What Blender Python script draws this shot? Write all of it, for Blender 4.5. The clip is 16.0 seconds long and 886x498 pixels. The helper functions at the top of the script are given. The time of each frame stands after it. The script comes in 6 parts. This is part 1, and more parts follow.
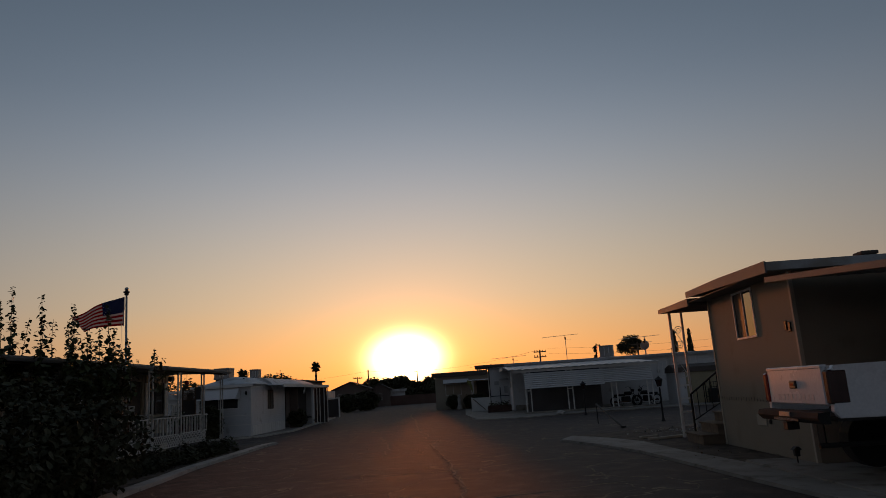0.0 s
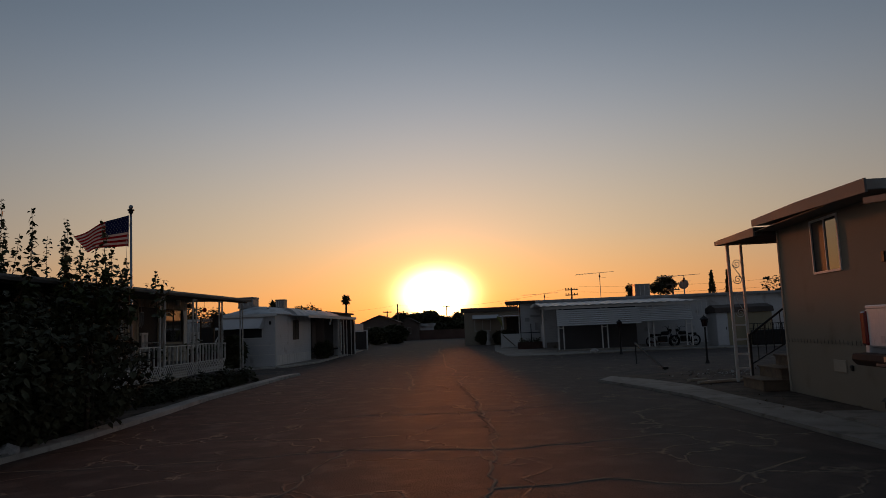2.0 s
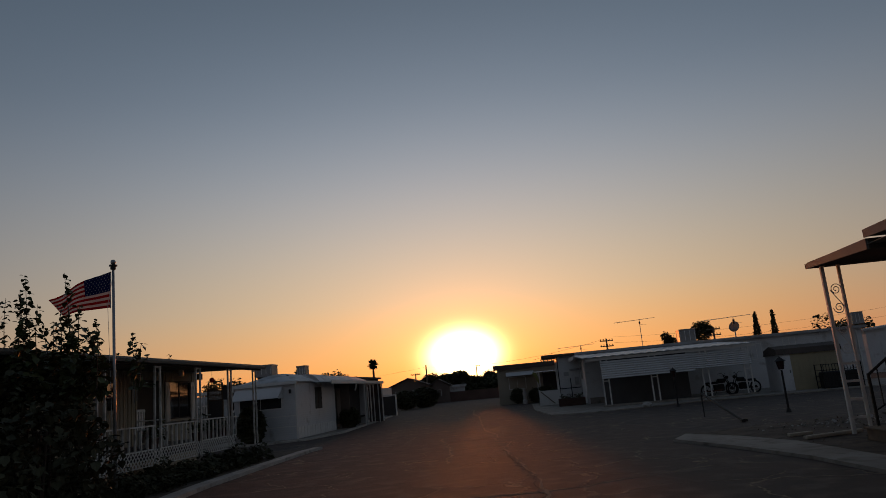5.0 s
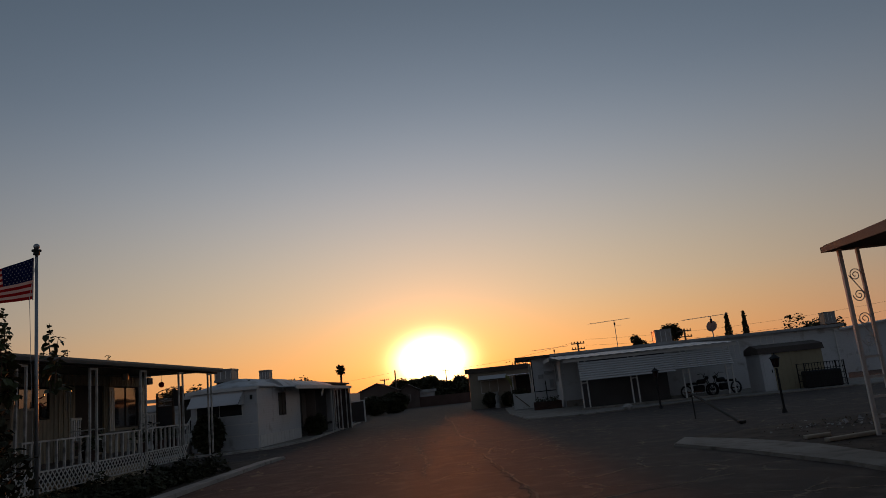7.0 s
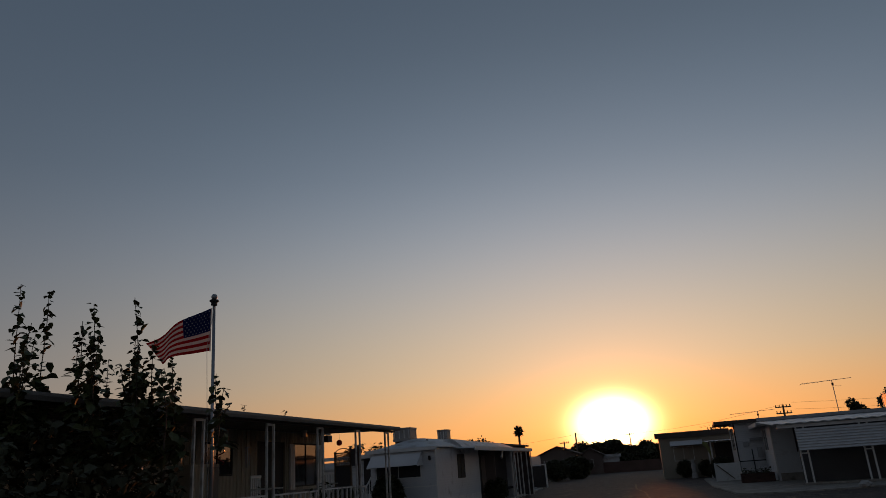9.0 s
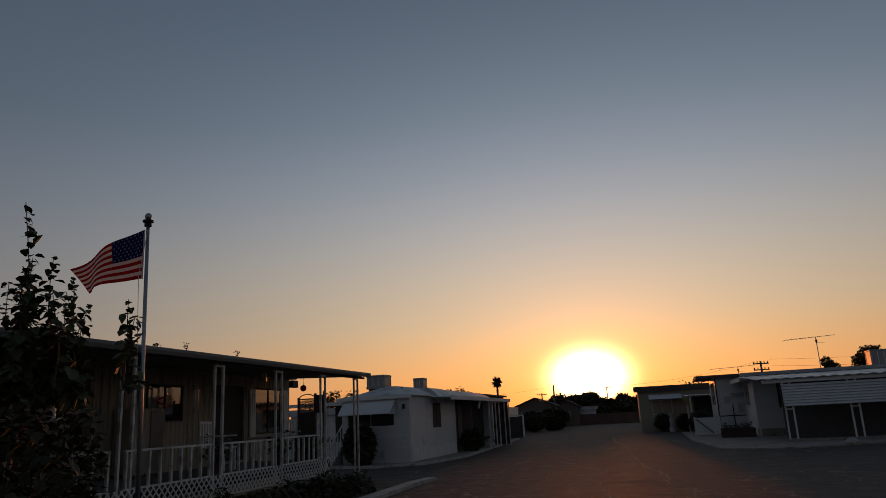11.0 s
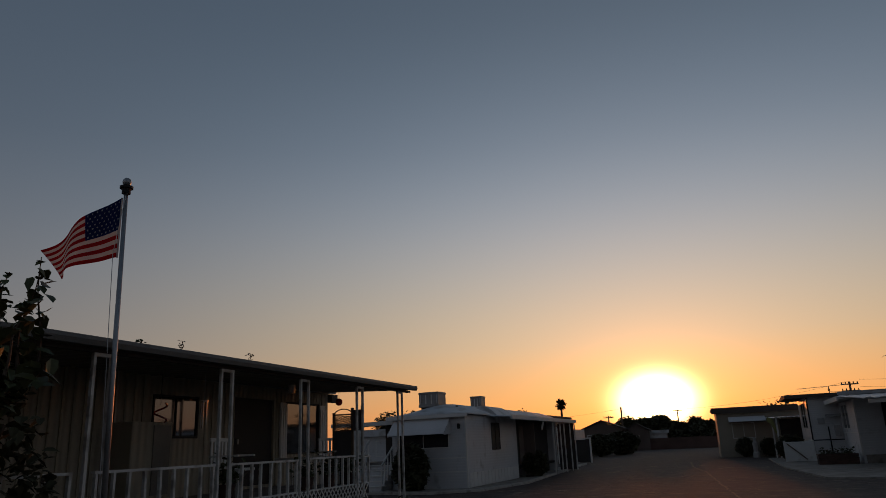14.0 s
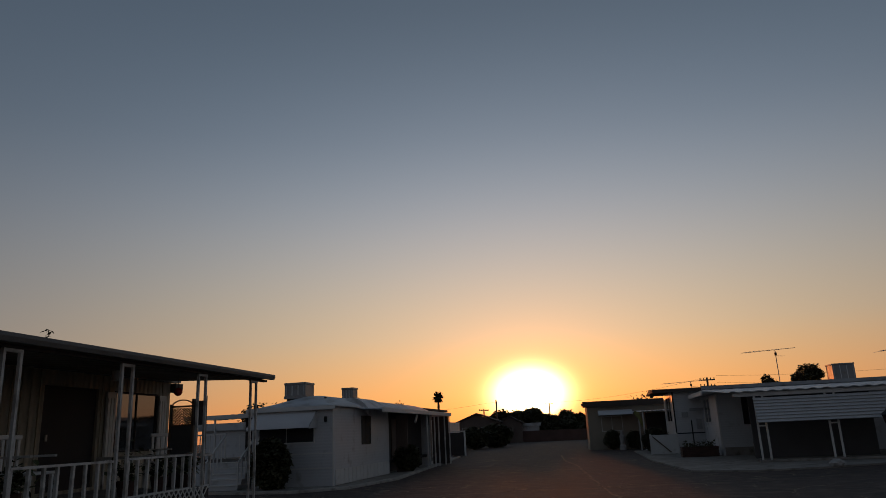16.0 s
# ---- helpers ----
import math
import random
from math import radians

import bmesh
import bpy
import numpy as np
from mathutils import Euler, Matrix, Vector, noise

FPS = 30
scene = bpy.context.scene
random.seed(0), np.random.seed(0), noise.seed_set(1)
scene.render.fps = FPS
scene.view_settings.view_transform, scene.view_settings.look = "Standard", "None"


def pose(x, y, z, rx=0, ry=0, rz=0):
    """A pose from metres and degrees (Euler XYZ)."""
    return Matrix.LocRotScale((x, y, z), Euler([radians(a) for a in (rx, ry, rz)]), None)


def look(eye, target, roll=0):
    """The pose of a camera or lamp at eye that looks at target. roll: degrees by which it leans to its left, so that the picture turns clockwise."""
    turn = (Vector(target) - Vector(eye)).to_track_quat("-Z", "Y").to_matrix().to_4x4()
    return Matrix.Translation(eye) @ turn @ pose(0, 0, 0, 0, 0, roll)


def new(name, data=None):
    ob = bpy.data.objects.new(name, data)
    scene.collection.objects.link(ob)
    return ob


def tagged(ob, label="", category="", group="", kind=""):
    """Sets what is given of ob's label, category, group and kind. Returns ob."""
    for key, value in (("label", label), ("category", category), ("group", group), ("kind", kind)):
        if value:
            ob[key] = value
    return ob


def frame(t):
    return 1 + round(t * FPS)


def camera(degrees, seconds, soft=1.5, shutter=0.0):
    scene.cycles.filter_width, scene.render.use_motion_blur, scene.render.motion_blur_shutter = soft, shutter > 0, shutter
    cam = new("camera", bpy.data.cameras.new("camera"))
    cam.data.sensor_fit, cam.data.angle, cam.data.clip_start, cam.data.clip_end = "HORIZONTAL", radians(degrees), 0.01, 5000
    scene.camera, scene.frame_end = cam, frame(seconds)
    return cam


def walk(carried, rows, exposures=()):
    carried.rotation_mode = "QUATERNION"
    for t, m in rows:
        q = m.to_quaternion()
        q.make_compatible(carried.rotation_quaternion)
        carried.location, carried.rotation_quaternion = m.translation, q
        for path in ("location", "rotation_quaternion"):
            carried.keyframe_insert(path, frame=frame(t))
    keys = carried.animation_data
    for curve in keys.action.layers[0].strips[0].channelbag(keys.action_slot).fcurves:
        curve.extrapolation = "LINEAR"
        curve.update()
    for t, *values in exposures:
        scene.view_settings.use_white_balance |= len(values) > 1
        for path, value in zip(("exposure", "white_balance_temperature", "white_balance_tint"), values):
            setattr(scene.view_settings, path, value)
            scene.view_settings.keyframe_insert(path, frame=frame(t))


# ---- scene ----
cam = camera(64.6, 16.0, soft=0.85)
# ---- camera ----
PATH = [
    (0, (1.683, -1.095, 1.558), (1.45, 0.851, 1.955), -3.8),
    (0.5, (1.656, -0.782, 1.528), (1.321, 1.138, 1.976), -2.6),
    (1, (1.605, -0.341, 1.505), (1.245, 1.586, 1.903), -1.9),
    (1.5, (1.572, 0.166, 1.502), (1.202, 2.099, 1.858), -5.2),
    (2, (1.446, 0.616, 1.504), (1.112, 2.574, 1.729), -2.3),
    (2.5, (1.329, 1.055, 1.54), (1.012, 3.009, 1.822), -4.7),
    (3, (1.251, 1.486, 1.541), (0.951, 3.429, 1.91), -2.4),
    (3.5, (1.135, 1.891, 1.51), (0.887, 3.818, 1.984), -0.7),
    (3.8, (1.084, 2.077, 1.502), (0.738, 4.011, 1.877), -4.4),
    (4, (1.102, 2.228, 1.469), (0.714, 4.142, 1.902), -3.0),
    (4.2, (1.068, 2.391, 1.473), (0.667, 4.308, 1.881), -3.6),
    (6.3, (0.451, 4.074, 1.452), (0.113, 6.005, 1.848), -7.0),
    (6.5, (0.459, 4.203, 1.414), (0.149, 6.132, 1.844), -5.6),
    (7, (0.285, 4.651, 1.415), (-0.008, 6.588, 1.819), -5.9),
    (7.5, (0.113, 5.042, 1.485), (-0.179, 6.981, 1.88), -6.9),
    (8, (-0.036, 5.359, 1.525), (-0.601, 7.224, 1.974), -5.8),
    (8.5, (-0.132, 5.653, 1.527), (-0.852, 7.463, 1.98), -6.7),
    (9, (-0.301, 6.043, 1.501), (-1.034, 7.802, 2.108), -4.1),
    (9.5, (-0.433, 6.444, 1.516), (-1.115, 8.243, 2.06), -2.6),
    (9.7, (-0.486, 6.591, 1.53), (-1.161, 8.401, 2.05), -4.0),
    (11.8, (-0.994, 8.253, 1.475), (-1.711, 10.061, 1.941), -2.0),
    (12, (-1.044, 8.428, 1.462), (-1.73, 10.246, 1.939), -1.0),
    (12.5, (-1.174, 8.885, 1.45), (-1.814, 10.729, 1.886), -2.6),
    (13, (-1.319, 9.052, 1.479), (-2.062, 10.862, 1.893), -1.7),
    (13.5, (-1.439, 9.43, 1.454), (-2.261, 11.184, 1.953), -3.5),
    (14, (-1.552, 9.785, 1.428), (-2.41, 11.508, 1.971), -2.5),
    (14.5, (-1.639, 10.135, 1.445), (-2.499, 11.872, 1.938), -2.2),
    (15, (-1.797, 10.57, 1.5), (-2.484, 12.381, 1.999), -2.6),
    (15.5, (-1.847, 10.984, 1.496), (-2.521, 12.801, 1.99), -2.3),
    (16, (-1.918, 11.297, 1.484), (-2.477, 13.148, 1.993), -2.6),
]
walk(cam, [(t, look(eye, target, roll)) for t, eye, target, roll in PATH])

# ---- world and sun ----
SUN_YAW, SUN_UP = 10.4, 2.6
GLOW_UP = 2.75
SUN_DIR = Vector((-math.sin(radians(SUN_YAW)) * math.cos(radians(SUN_UP)), math.cos(radians(SUN_YAW)) * math.cos(radians(SUN_UP)), math.sin(radians(SUN_UP))))


def build_world():
    world = bpy.data.worlds.new("dusk_sky")
    scene.world = world
    world.use_nodes = True
    nt = world.node_tree
    nt.nodes.clear()
    n = nt.nodes.new
    link = nt.links.new

    def mth(op, a, b=None, clamp=False):
        m = n("ShaderNodeMath")
        m.operation, m.use_clamp = op, clamp
        for i, v in enumerate((a, b)):
            if v is None:
                continue
            if isinstance(v, (int, float)):
                m.inputs[i].default_value = v
            else:
                link(v, m.inputs[i])
        return m.outputs[0]

    def scaled(col, fac):
        v = n("ShaderNodeVectorMath")
        v.operation = "SCALE"
        if isinstance(col, tuple):
            v.inputs[0].default_value = col
        else:
            link(col, v.inputs[0])
        if isinstance(fac, (int, float)):
            v.inputs["Scale"].default_value = fac
        else:
            link(fac, v.inputs["Scale"])
        return v.outputs[0]

    def plus(a, b):
        v = n("ShaderNodeVectorMath")
        v.operation = "ADD"
        link(a, v.inputs[0])
        link(b, v.inputs[1])
        return v.outputs[0]

    sky = n("ShaderNodeTexSky")
    sky.sky_type = "NISHITA"
    sky.sun_disc = False
    sky.sun_elevation, sky.sun_rotation = radians(SUN_UP), radians(-SUN_YAW)
    sky.air_density, sky.dust_density, sky.ozone_density = 1.0, 2.0, 1.0
    tc = n("ShaderNodeTexCoord")
    nrm = n("ShaderNodeVectorMath")
    nrm.operation = "NORMALIZE"
    link(tc.outputs["Generated"], nrm.inputs[0])
    way = nrm.outputs[0]
    sep = n("ShaderNodeSeparateXYZ")
    link(way, sep.inputs[0])
    up = sep.outputs["Z"]
    dot = n("ShaderNodeVectorMath")
    dot.operation = "DOT_PRODUCT"
    link(way, dot.inputs[0])
    dot.inputs[1].default_value = SUN_DIR
    cosa = mth("MINIMUM", dot.outputs["Value"], 0.9999999)
    ang = mth("MULTIPLY", mth("ARCCOSINE", cosa), 57.29578)
    # the aureole round the sun is wider than high in the horizon haze
    off = n("ShaderNodeVectorMath")
    off.operation = "SUBTRACT"
    link(way, off.inputs[0])
    off.inputs[1].default_value = (SUN_DIR.x, SUN_DIR.y, math.sin(radians(GLOW_UP)))
    flat = n("ShaderNodeVectorMath")
    flat.operation = "MULTIPLY"
    link(off.outputs[0], flat.inputs[0])
    flat.inputs[1].default_value = (1.0, 1.0, 1.42)
    length = n("ShaderNodeVectorMath")
    length.operation = "LENGTH"
    link(flat.outputs[0], length.inputs[0])
    oval = mth("MULTIPLY", length.outputs["Value"], 57.29578)
    # height gradients: warm haze on the sun's side, cool dusk opposite
    def gradient(stops):
        ramp = n("ShaderNodeValToRGB")
        ramp.color_ramp.interpolation = "B_SPLINE"
        els = ramp.color_ramp.elements
        while len(els) < len(stops):
            els.new(0.5)
        for e, (p, c) in zip(els, stops):
            e.position, e.color = p, (*c, 1)
        link(mth("MAXIMUM", up, 0.0), ramp.inputs["Fac"])
        return ramp.outputs["Color"]
    side = mth("MULTIPLY_ADD", dot.outputs["Value"], 0.5)
    side.node.inputs[2].default_value = 0.5
    side = mth("POWER", side, 9.2)
    blend = n("ShaderNodeMix")
    blend.data_type = "RGBA"
    link(side, blend.inputs["Factor"])
    link(gradient(DUSK_STOPS), blend.inputs["A"])
    link(gradient(SKY_STOPS), blend.inputs["B"])
    grad = blend.outputs["Result"]
    total = plus(scaled(sky.outputs["Color"], NISHITA), grad)
    for amp, sig, col, power in GLOWS:
        g = mth("EXPONENT", mth("MULTIPLY", mth("POWER", mth("DIVIDE", oval if sig < 10 else ang, sig), power), -1.0))
        total = plus(total, scaled(col, mth("MULTIPLY", g, amp)))
    bg = n("ShaderNodeBackground")
    link(total, bg.inputs["Color"])
    bg.inputs["Strength"].default_value = 1.0
    out = n("ShaderNodeOutputWorld")
    link(bg.outputs[0], out.inputs["Surface"])


SKY_STOPS = [(0.0, (1.05, 0.26, 0.015)), (0.05, (0.87, 0.37, 0.06)), (0.13, (0.6, 0.465, 0.27)), (0.27, (0.345, 0.38, 0.42)),
             (0.40, (0.165, 0.232, 0.31)), (0.55, (0.082, 0.13, 0.182)), (0.75, (0.05, 0.08, 0.12)), (1.0, (0.042, 0.068, 0.105))]
DUSK_STOPS = [(0.0, (0.17, 0.155, 0.165)), (0.15, (0.14, 0.15, 0.175)), (0.4, (0.06, 0.083, 0.115)), (1.0, (0.04, 0.06, 0.095))]
NISHITA = 0.005
GLOWS = [(9.0, 2.2, (1.0, 0.82, 0.4), 2.2), (0.95, 4.3, (1.0, 0.31, 0.045), 1.6), (0.24, 9.0, (1.0, 0.26, 0.09), 1.6), (0.1, 20.0, (1.0, 0.74, 0.66), 1.5)]
build_world()
sun = new("sun", bpy.data.lights.new("sun", "SUN"))
sun.data.energy, sun.data.angle, sun.data.color = 0.7, radians(1.5), (1.0, 0.25, 0.05)
sun.matrix_world = look((0, 0, 60), Vector((0, 0, 60)) - SUN_DIR)

# ---- materials ----
MATS = {}


def mat(name, base, rough=0.7, vary=0.25, scale=6.0, fine=60.0, bump=0.15, metal=0.0, spec=0.4, dirt=None, dirt_at=0.62, randomise=0.0, stretch=(1, 1, 1), wave=None):
    """A surface with broad stains and fine grain. dirt: a second colour in blotches. wave: (direction, scale, depth) of ribs."""
    if name in MATS:
        return MATS[name]
    m = bpy.data.materials.new(name)
    m.use_nodes = True
    nt = m.node_tree
    bsdf = nt.nodes["Principled BSDF"]
    n, link = nt.nodes.new, nt.links.new
    tc = n("ShaderNodeTexCoord")
    mp = n("ShaderNodeMapping")
    mp.inputs["Scale"].default_value = stretch
    link(tc.outputs["Object"], mp.inputs["Vector"])
    n1, n2 = n("ShaderNodeTexNoise"), n("ShaderNodeTexNoise")
    n1.inputs["Scale"].default_value, n1.inputs["Detail"].default_value = scale * 0.3, 6
    n2.inputs["Scale"].default_value, n2.inputs["Detail"].default_value = fine, 4
    link(mp.outputs[0], n1.inputs["Vector"])
    link(mp.outputs[0], n2.inputs["Vector"])
    r1 = n("ShaderNodeValToRGB")
    lo = tuple(c * (1 - vary) for c in base)
    hi = tuple(min(1, c * (1 + vary * 0.6)) for c in base)
    r1.color_ramp.elements[0].position, r1.color_ramp.elements[0].color = 0.3, (*lo, 1)
    r1.color_ramp.elements[1].position, r1.color_ramp.elements[1].color = 0.7, (*hi, 1)
    link(n1.outputs["Fac"], r1.inputs["Fac"])
    mix = n("ShaderNodeMix")
    mix.data_type, mix.blend_type = "RGBA", "OVERLAY"
    mix.inputs["Factor"].default_value = 0.35
    link(r1.outputs["Color"], mix.inputs["A"])
    link(n2.outputs["Fac"], mix.inputs["B"])
    col = mix.outputs["Result"]
    if dirt:
        n3 = n("ShaderNodeTexNoise")
        n3.inputs["Scale"].default_value, n3.inputs["Detail"].default_value = scale, 8
        link(mp.outputs[0], n3.inputs["Vector"])
        r3 = n("ShaderNodeValToRGB")
        r3.color_ramp.elements[0].position, r3.color_ramp.elements[1].position = dirt_at - 0.08, dirt_at + 0.1
        link(n3.outputs["Fac"], r3.inputs["Fac"])
        mx = n("ShaderNodeMix")
        mx.data_type = "RGBA"
        link(r3.outputs["Color"], mx.inputs["Factor"])
        link(col, mx.inputs["A"])
        mx.inputs["B"].default_value = (*dirt, 1)
        col = mx.outputs["Result"]
    if randomise:
        oi = n("ShaderNodeObjectInfo")
        hs = n("ShaderNodeHueSaturation")
        mr = n("ShaderNodeMapRange")
        mr.inputs["To Min"].default_value, mr.inputs["To Max"].default_value = 1 - randomise, 1 + randomise
        link(oi.outputs["Random"], mr.inputs["Value"])
        link(mr.outputs[0], hs.inputs["Value"])
        link(col, hs.inputs["Color"])
        col = hs.outputs["Color"]
    link(col, bsdf.inputs["Base Color"])
    rr = n("ShaderNodeMapRange")
    rr.inputs["To Min"].default_value, rr.inputs["To Max"].default_value = max(0.03, rough - 0.12), min(1, rough + 0.12)
    link(n1.outputs["Fac"], rr.inputs["Value"])
    link(rr.outputs[0], bsdf.inputs["Roughness"])
    bsdf.inputs["Metallic"].default_value = metal
    bsdf.inputs["Specular IOR Level"].default_value = spec
    if bump:
        b = n("ShaderNodeBump")
        b.inputs["Strength"].default_value, b.inputs["Distance"].default_value = bump, 0.01
        link(n2.outputs["Fac"], b.inputs["Height"])
        last = b
        if wave:
            w = n("ShaderNodeTexWave")
            w.bands_direction, w.wave_profile = wave[0], "SIN"
            w.inputs["Scale"].default_value = wave[1]
            link(tc.outputs["Object"], w.inputs["Vector"])
            b2 = n("ShaderNodeBump")
            b2.inputs["Strength"].default_value, b2.inputs["Distance"].default_value = 1.0, wave[2]
            link(w.outputs["Fac"], b2.inputs["Height"])
            link(b.outputs[0], b2.inputs["Normal"])
            last = b2
        link(last.outputs[0], bsdf.inputs["Normal"])
    MATS[name] = m
    return m


def asphalt_mat():
    """Old sealed asphalt: grey-brown blotches, fine aggregate and a web of filled cracks."""
    m = mat("asphalt", (0.058, 0.04, 0.032), 0.78, 0.55, 2.2, 45, 1.0, dirt=(0.1, 0.07, 0.053), dirt_at=0.57, spec=0.3)
    nt = m.node_tree
    n, link = nt.nodes.new, nt.links.new
    bsdf = nt.nodes["Principled BSDF"]
    src = bsdf.inputs["Base Color"].links[0].from_socket
    tc = n("ShaderNodeTexCoord")
    warp = n("ShaderNodeTexNoise")
    warp.inputs["Scale"].default_value, warp.inputs["Detail"].default_value = 0.9, 5
    link(tc.outputs["Object"], warp.inputs["Vector"])
    add = n("ShaderNodeMix")
    add.data_type, add.blend_type = "RGBA", "LINEAR_LIGHT"
    add.inputs["Factor"].default_value = 0.75
    link(tc.outputs["Object"], add.inputs["A"])
    link(warp.outputs["Color"], add.inputs["B"])
    vo = n("ShaderNodeTexVoronoi")
    vo.feature = "DISTANCE_TO_EDGE"
    vo.inputs["Scale"].default_value = 0.55
    link(add.outputs["Result"], vo.inputs["Vector"])
    edge = n("ShaderNodeMapRange")
    edge.inputs["From Max"].default_value = 0.017
    edge.inputs["To Min"].default_value, edge.inputs["To Max"].default_value = 1.0, 0.0
    link(vo.outputs["Distance"], edge.inputs["Value"])
    gate = n("ShaderNodeTexNoise")
    gate.inputs["Scale"].default_value = 0.35
    link(tc.outputs["Object"], gate.inputs["Vector"])
    gr = n("ShaderNodeMapRange")
    gr.inputs["From Min"].default_value, gr.inputs["From Max"].default_value = 0.4, 0.54
    link(gate.outputs["Fac"], gr.inputs["Value"])
    mul = n("ShaderNodeMath")
    mul.operation = "MULTIPLY"
    link(edge.outputs[0], mul.inputs[0])
    link(gr.outputs[0], mul.inputs[1])
    mx = n("ShaderNodeMix")
    mx.data_type = "RGBA"
    link(mul.outputs[0], mx.inputs["Factor"])
    link(src, mx.inputs["A"])
    mx.inputs["B"].default_value = (0.25, 0.185, 0.13, 1)
    link(mx.outputs["Result"], bsdf.inputs["Base Color"])
    old = bsdf.inputs["Normal"].links[0].from_socket
    b = n("ShaderNodeBump")
    b.inputs["Strength"].default_value, b.inputs["Distance"].default_value = 0.9, 0.02
    link(mul.outputs[0], b.inputs["Height"])
    link(old, b.inputs["Normal"])
    b3 = n("ShaderNodeBump")
    b3.inputs["Strength"].default_value, b3.inputs["Distance"].default_value = 0.3, 0.1
    lo = n("ShaderNodeTexNoise")
    lo.inputs["Scale"].default_value, lo.inputs["Detail"].default_value = 1.1, 7
    link(tc.outputs["Object"], lo.inputs["Vector"])
    link(lo.outputs["Fac"], b3.inputs["Height"])
    link(b.outputs[0], b3.inputs["Normal"])
    link(b3.outputs[0], bsdf.inputs["Normal"])
    return m


def glass_mat(name, tint=(0.02, 0.022, 0.025), rough=0.04):
    """A window pane that mirrors the sky over a dark room."""
    if name in MATS:
        return MATS[name]
    m = bpy.data.materials.new(name)
    m.use_nodes = True
    b = m.node_tree.nodes["Principled BSDF"]
    b.inputs["Base Color"].default_value = (*tint, 1)
    b.inputs["Roughness"].default_value = rough
    b.inputs["Specular IOR Level"].default_value = 1.0
    b.inputs["IOR"].default_value = 1.7
    n, link = m.node_tree.nodes.new, m.node_tree.links.new
    tc, ns, bp = n("ShaderNodeTexCoord"), n("ShaderNodeTexNoise"), n("ShaderNodeBump")
    ns.inputs["Scale"].default_value = 1.5
    bp.inputs["Strength"].default_value, bp.inputs["Distance"].default_value = 0.05, 0.02
    link(tc.outputs["Object"], ns.inputs["Vector"])
    link(ns.outputs["Fac"], bp.inputs["Height"])
    link(bp.outputs[0], b.inputs["Normal"])
    MATS[name] = m
    return m


ASPHALT = asphalt_mat()
DIRT = mat("dry_dirt", (0.125, 0.093, 0.07), 0.95, 0.4, 3, 40, 0.8, dirt=(0.05, 0.04, 0.03), dirt_at=0.56, spec=0.2)
CONCRETE = mat("old_concrete", (0.3, 0.265, 0.225), 0.85, 0.3, 3, 70, 0.3, dirt=(0.16, 0.135, 0.11), dirt_at=0.6)
STUCCO = mat("tan_painted_siding", (0.26, 0.215, 0.16), 0.8, 0.12, 1.5, 120, 0.35, dirt=(0.2, 0.155, 0.11), dirt_at=0.68)
TAN_TRIM = mat("tan_trim", (0.42, 0.36, 0.28), 0.7, 0.15, 4, 80, 0.15)
WHITE = mat("white_paint", (0.68, 0.66, 0.62), 0.55, 0.1, 3, 80, 0.12, dirt=(0.5, 0.47, 0.42), dirt_at=0.68)
WHITE_SIDING = mat("white_metal_siding", (0.58, 0.575, 0.57), 0.5, 0.08, 2, 60, 0.1, dirt=(0.33, 0.3, 0.27), dirt_at=0.66, wave=("Z", 3.2, 0.002))
WHITE_RIB = mat("white_ribbed_metal", (0.6, 0.59, 0.58), 0.45, 0.1, 2, 60, 0.1, dirt=(0.45, 0.42, 0.38), dirt_at=0.7)
GREY_ROOF = mat("weathered_metal_roof", (0.36, 0.36, 0.36), 0.5, 0.25, 2, 50, 0.2, dirt=(0.24, 0.21, 0.18), dirt_at=0.58)
ROOF_WHITE = mat("coated_white_roof", (0.55, 0.55, 0.55), 0.55, 0.2, 1.5, 40, 0.25, dirt=(0.33, 0.3, 0.27), dirt_at=0.6)
BROWN_ROOF = mat("brown_roofing", (0.085, 0.066, 0.054), 0.9, 0.3, 2, 60, 0.4)
OLIVE = mat("olive_vertical_siding", (0.4, 0.345, 0.255), 0.75, 0.15, 2, 60, 0.2, wave=("Y", 2.2, 0.02))
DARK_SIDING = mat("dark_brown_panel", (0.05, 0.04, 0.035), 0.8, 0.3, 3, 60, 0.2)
FASCIA = mat("dark_fascia", (0.15, 0.145, 0.135), 0.65, 0.2, 3, 60, 0.15)
GREY_SCREEN = mat("grey_screen", (0.11, 0.105, 0.105), 0.85, 0.25, 2, 60, 0.2)
FADED = mat("faded_lettering", (0.58, 0.58, 0.59), 0.35, 0.15, 3, 40, 0.02)
DARK = mat("dark_interior", (0.025, 0.022, 0.02), 0.9, 0.3, 3, 40, 0.1)
SOFFIT = mat("soffit_metal", (0.2, 0.18, 0.15), 0.6, 0.2, 3, 40, 0.1)
IRON = mat("black_iron", (0.02, 0.018, 0.017), 0.6, 0.3, 8, 80, 0.2, metal=0.3)
STEEL = mat("galvanised_steel", (0.38, 0.38, 0.38), 0.45, 0.2, 6, 60, 0.15, metal=0.7)
RUST = mat("rusty_steel", (0.13, 0.06, 0.035), 0.8, 0.4, 6, 60, 0.4, metal=0.2)
COOLER = mat("cooler_metal", (0.28, 0.27, 0.26), 0.5, 0.15, 4, 60, 0.15, metal=0.3, dirt=(0.25, 0.2, 0.15), dirt_at=0.62)
WOOD = mat("weathered_wood", (0.17, 0.12, 0.08), 0.8, 0.35, 4, 50, 0.4, stretch=(1, 6, 6))
DECK_GREY = mat("deck_boards", (0.2, 0.18, 0.16), 0.8, 0.3, 4, 50, 0.3)
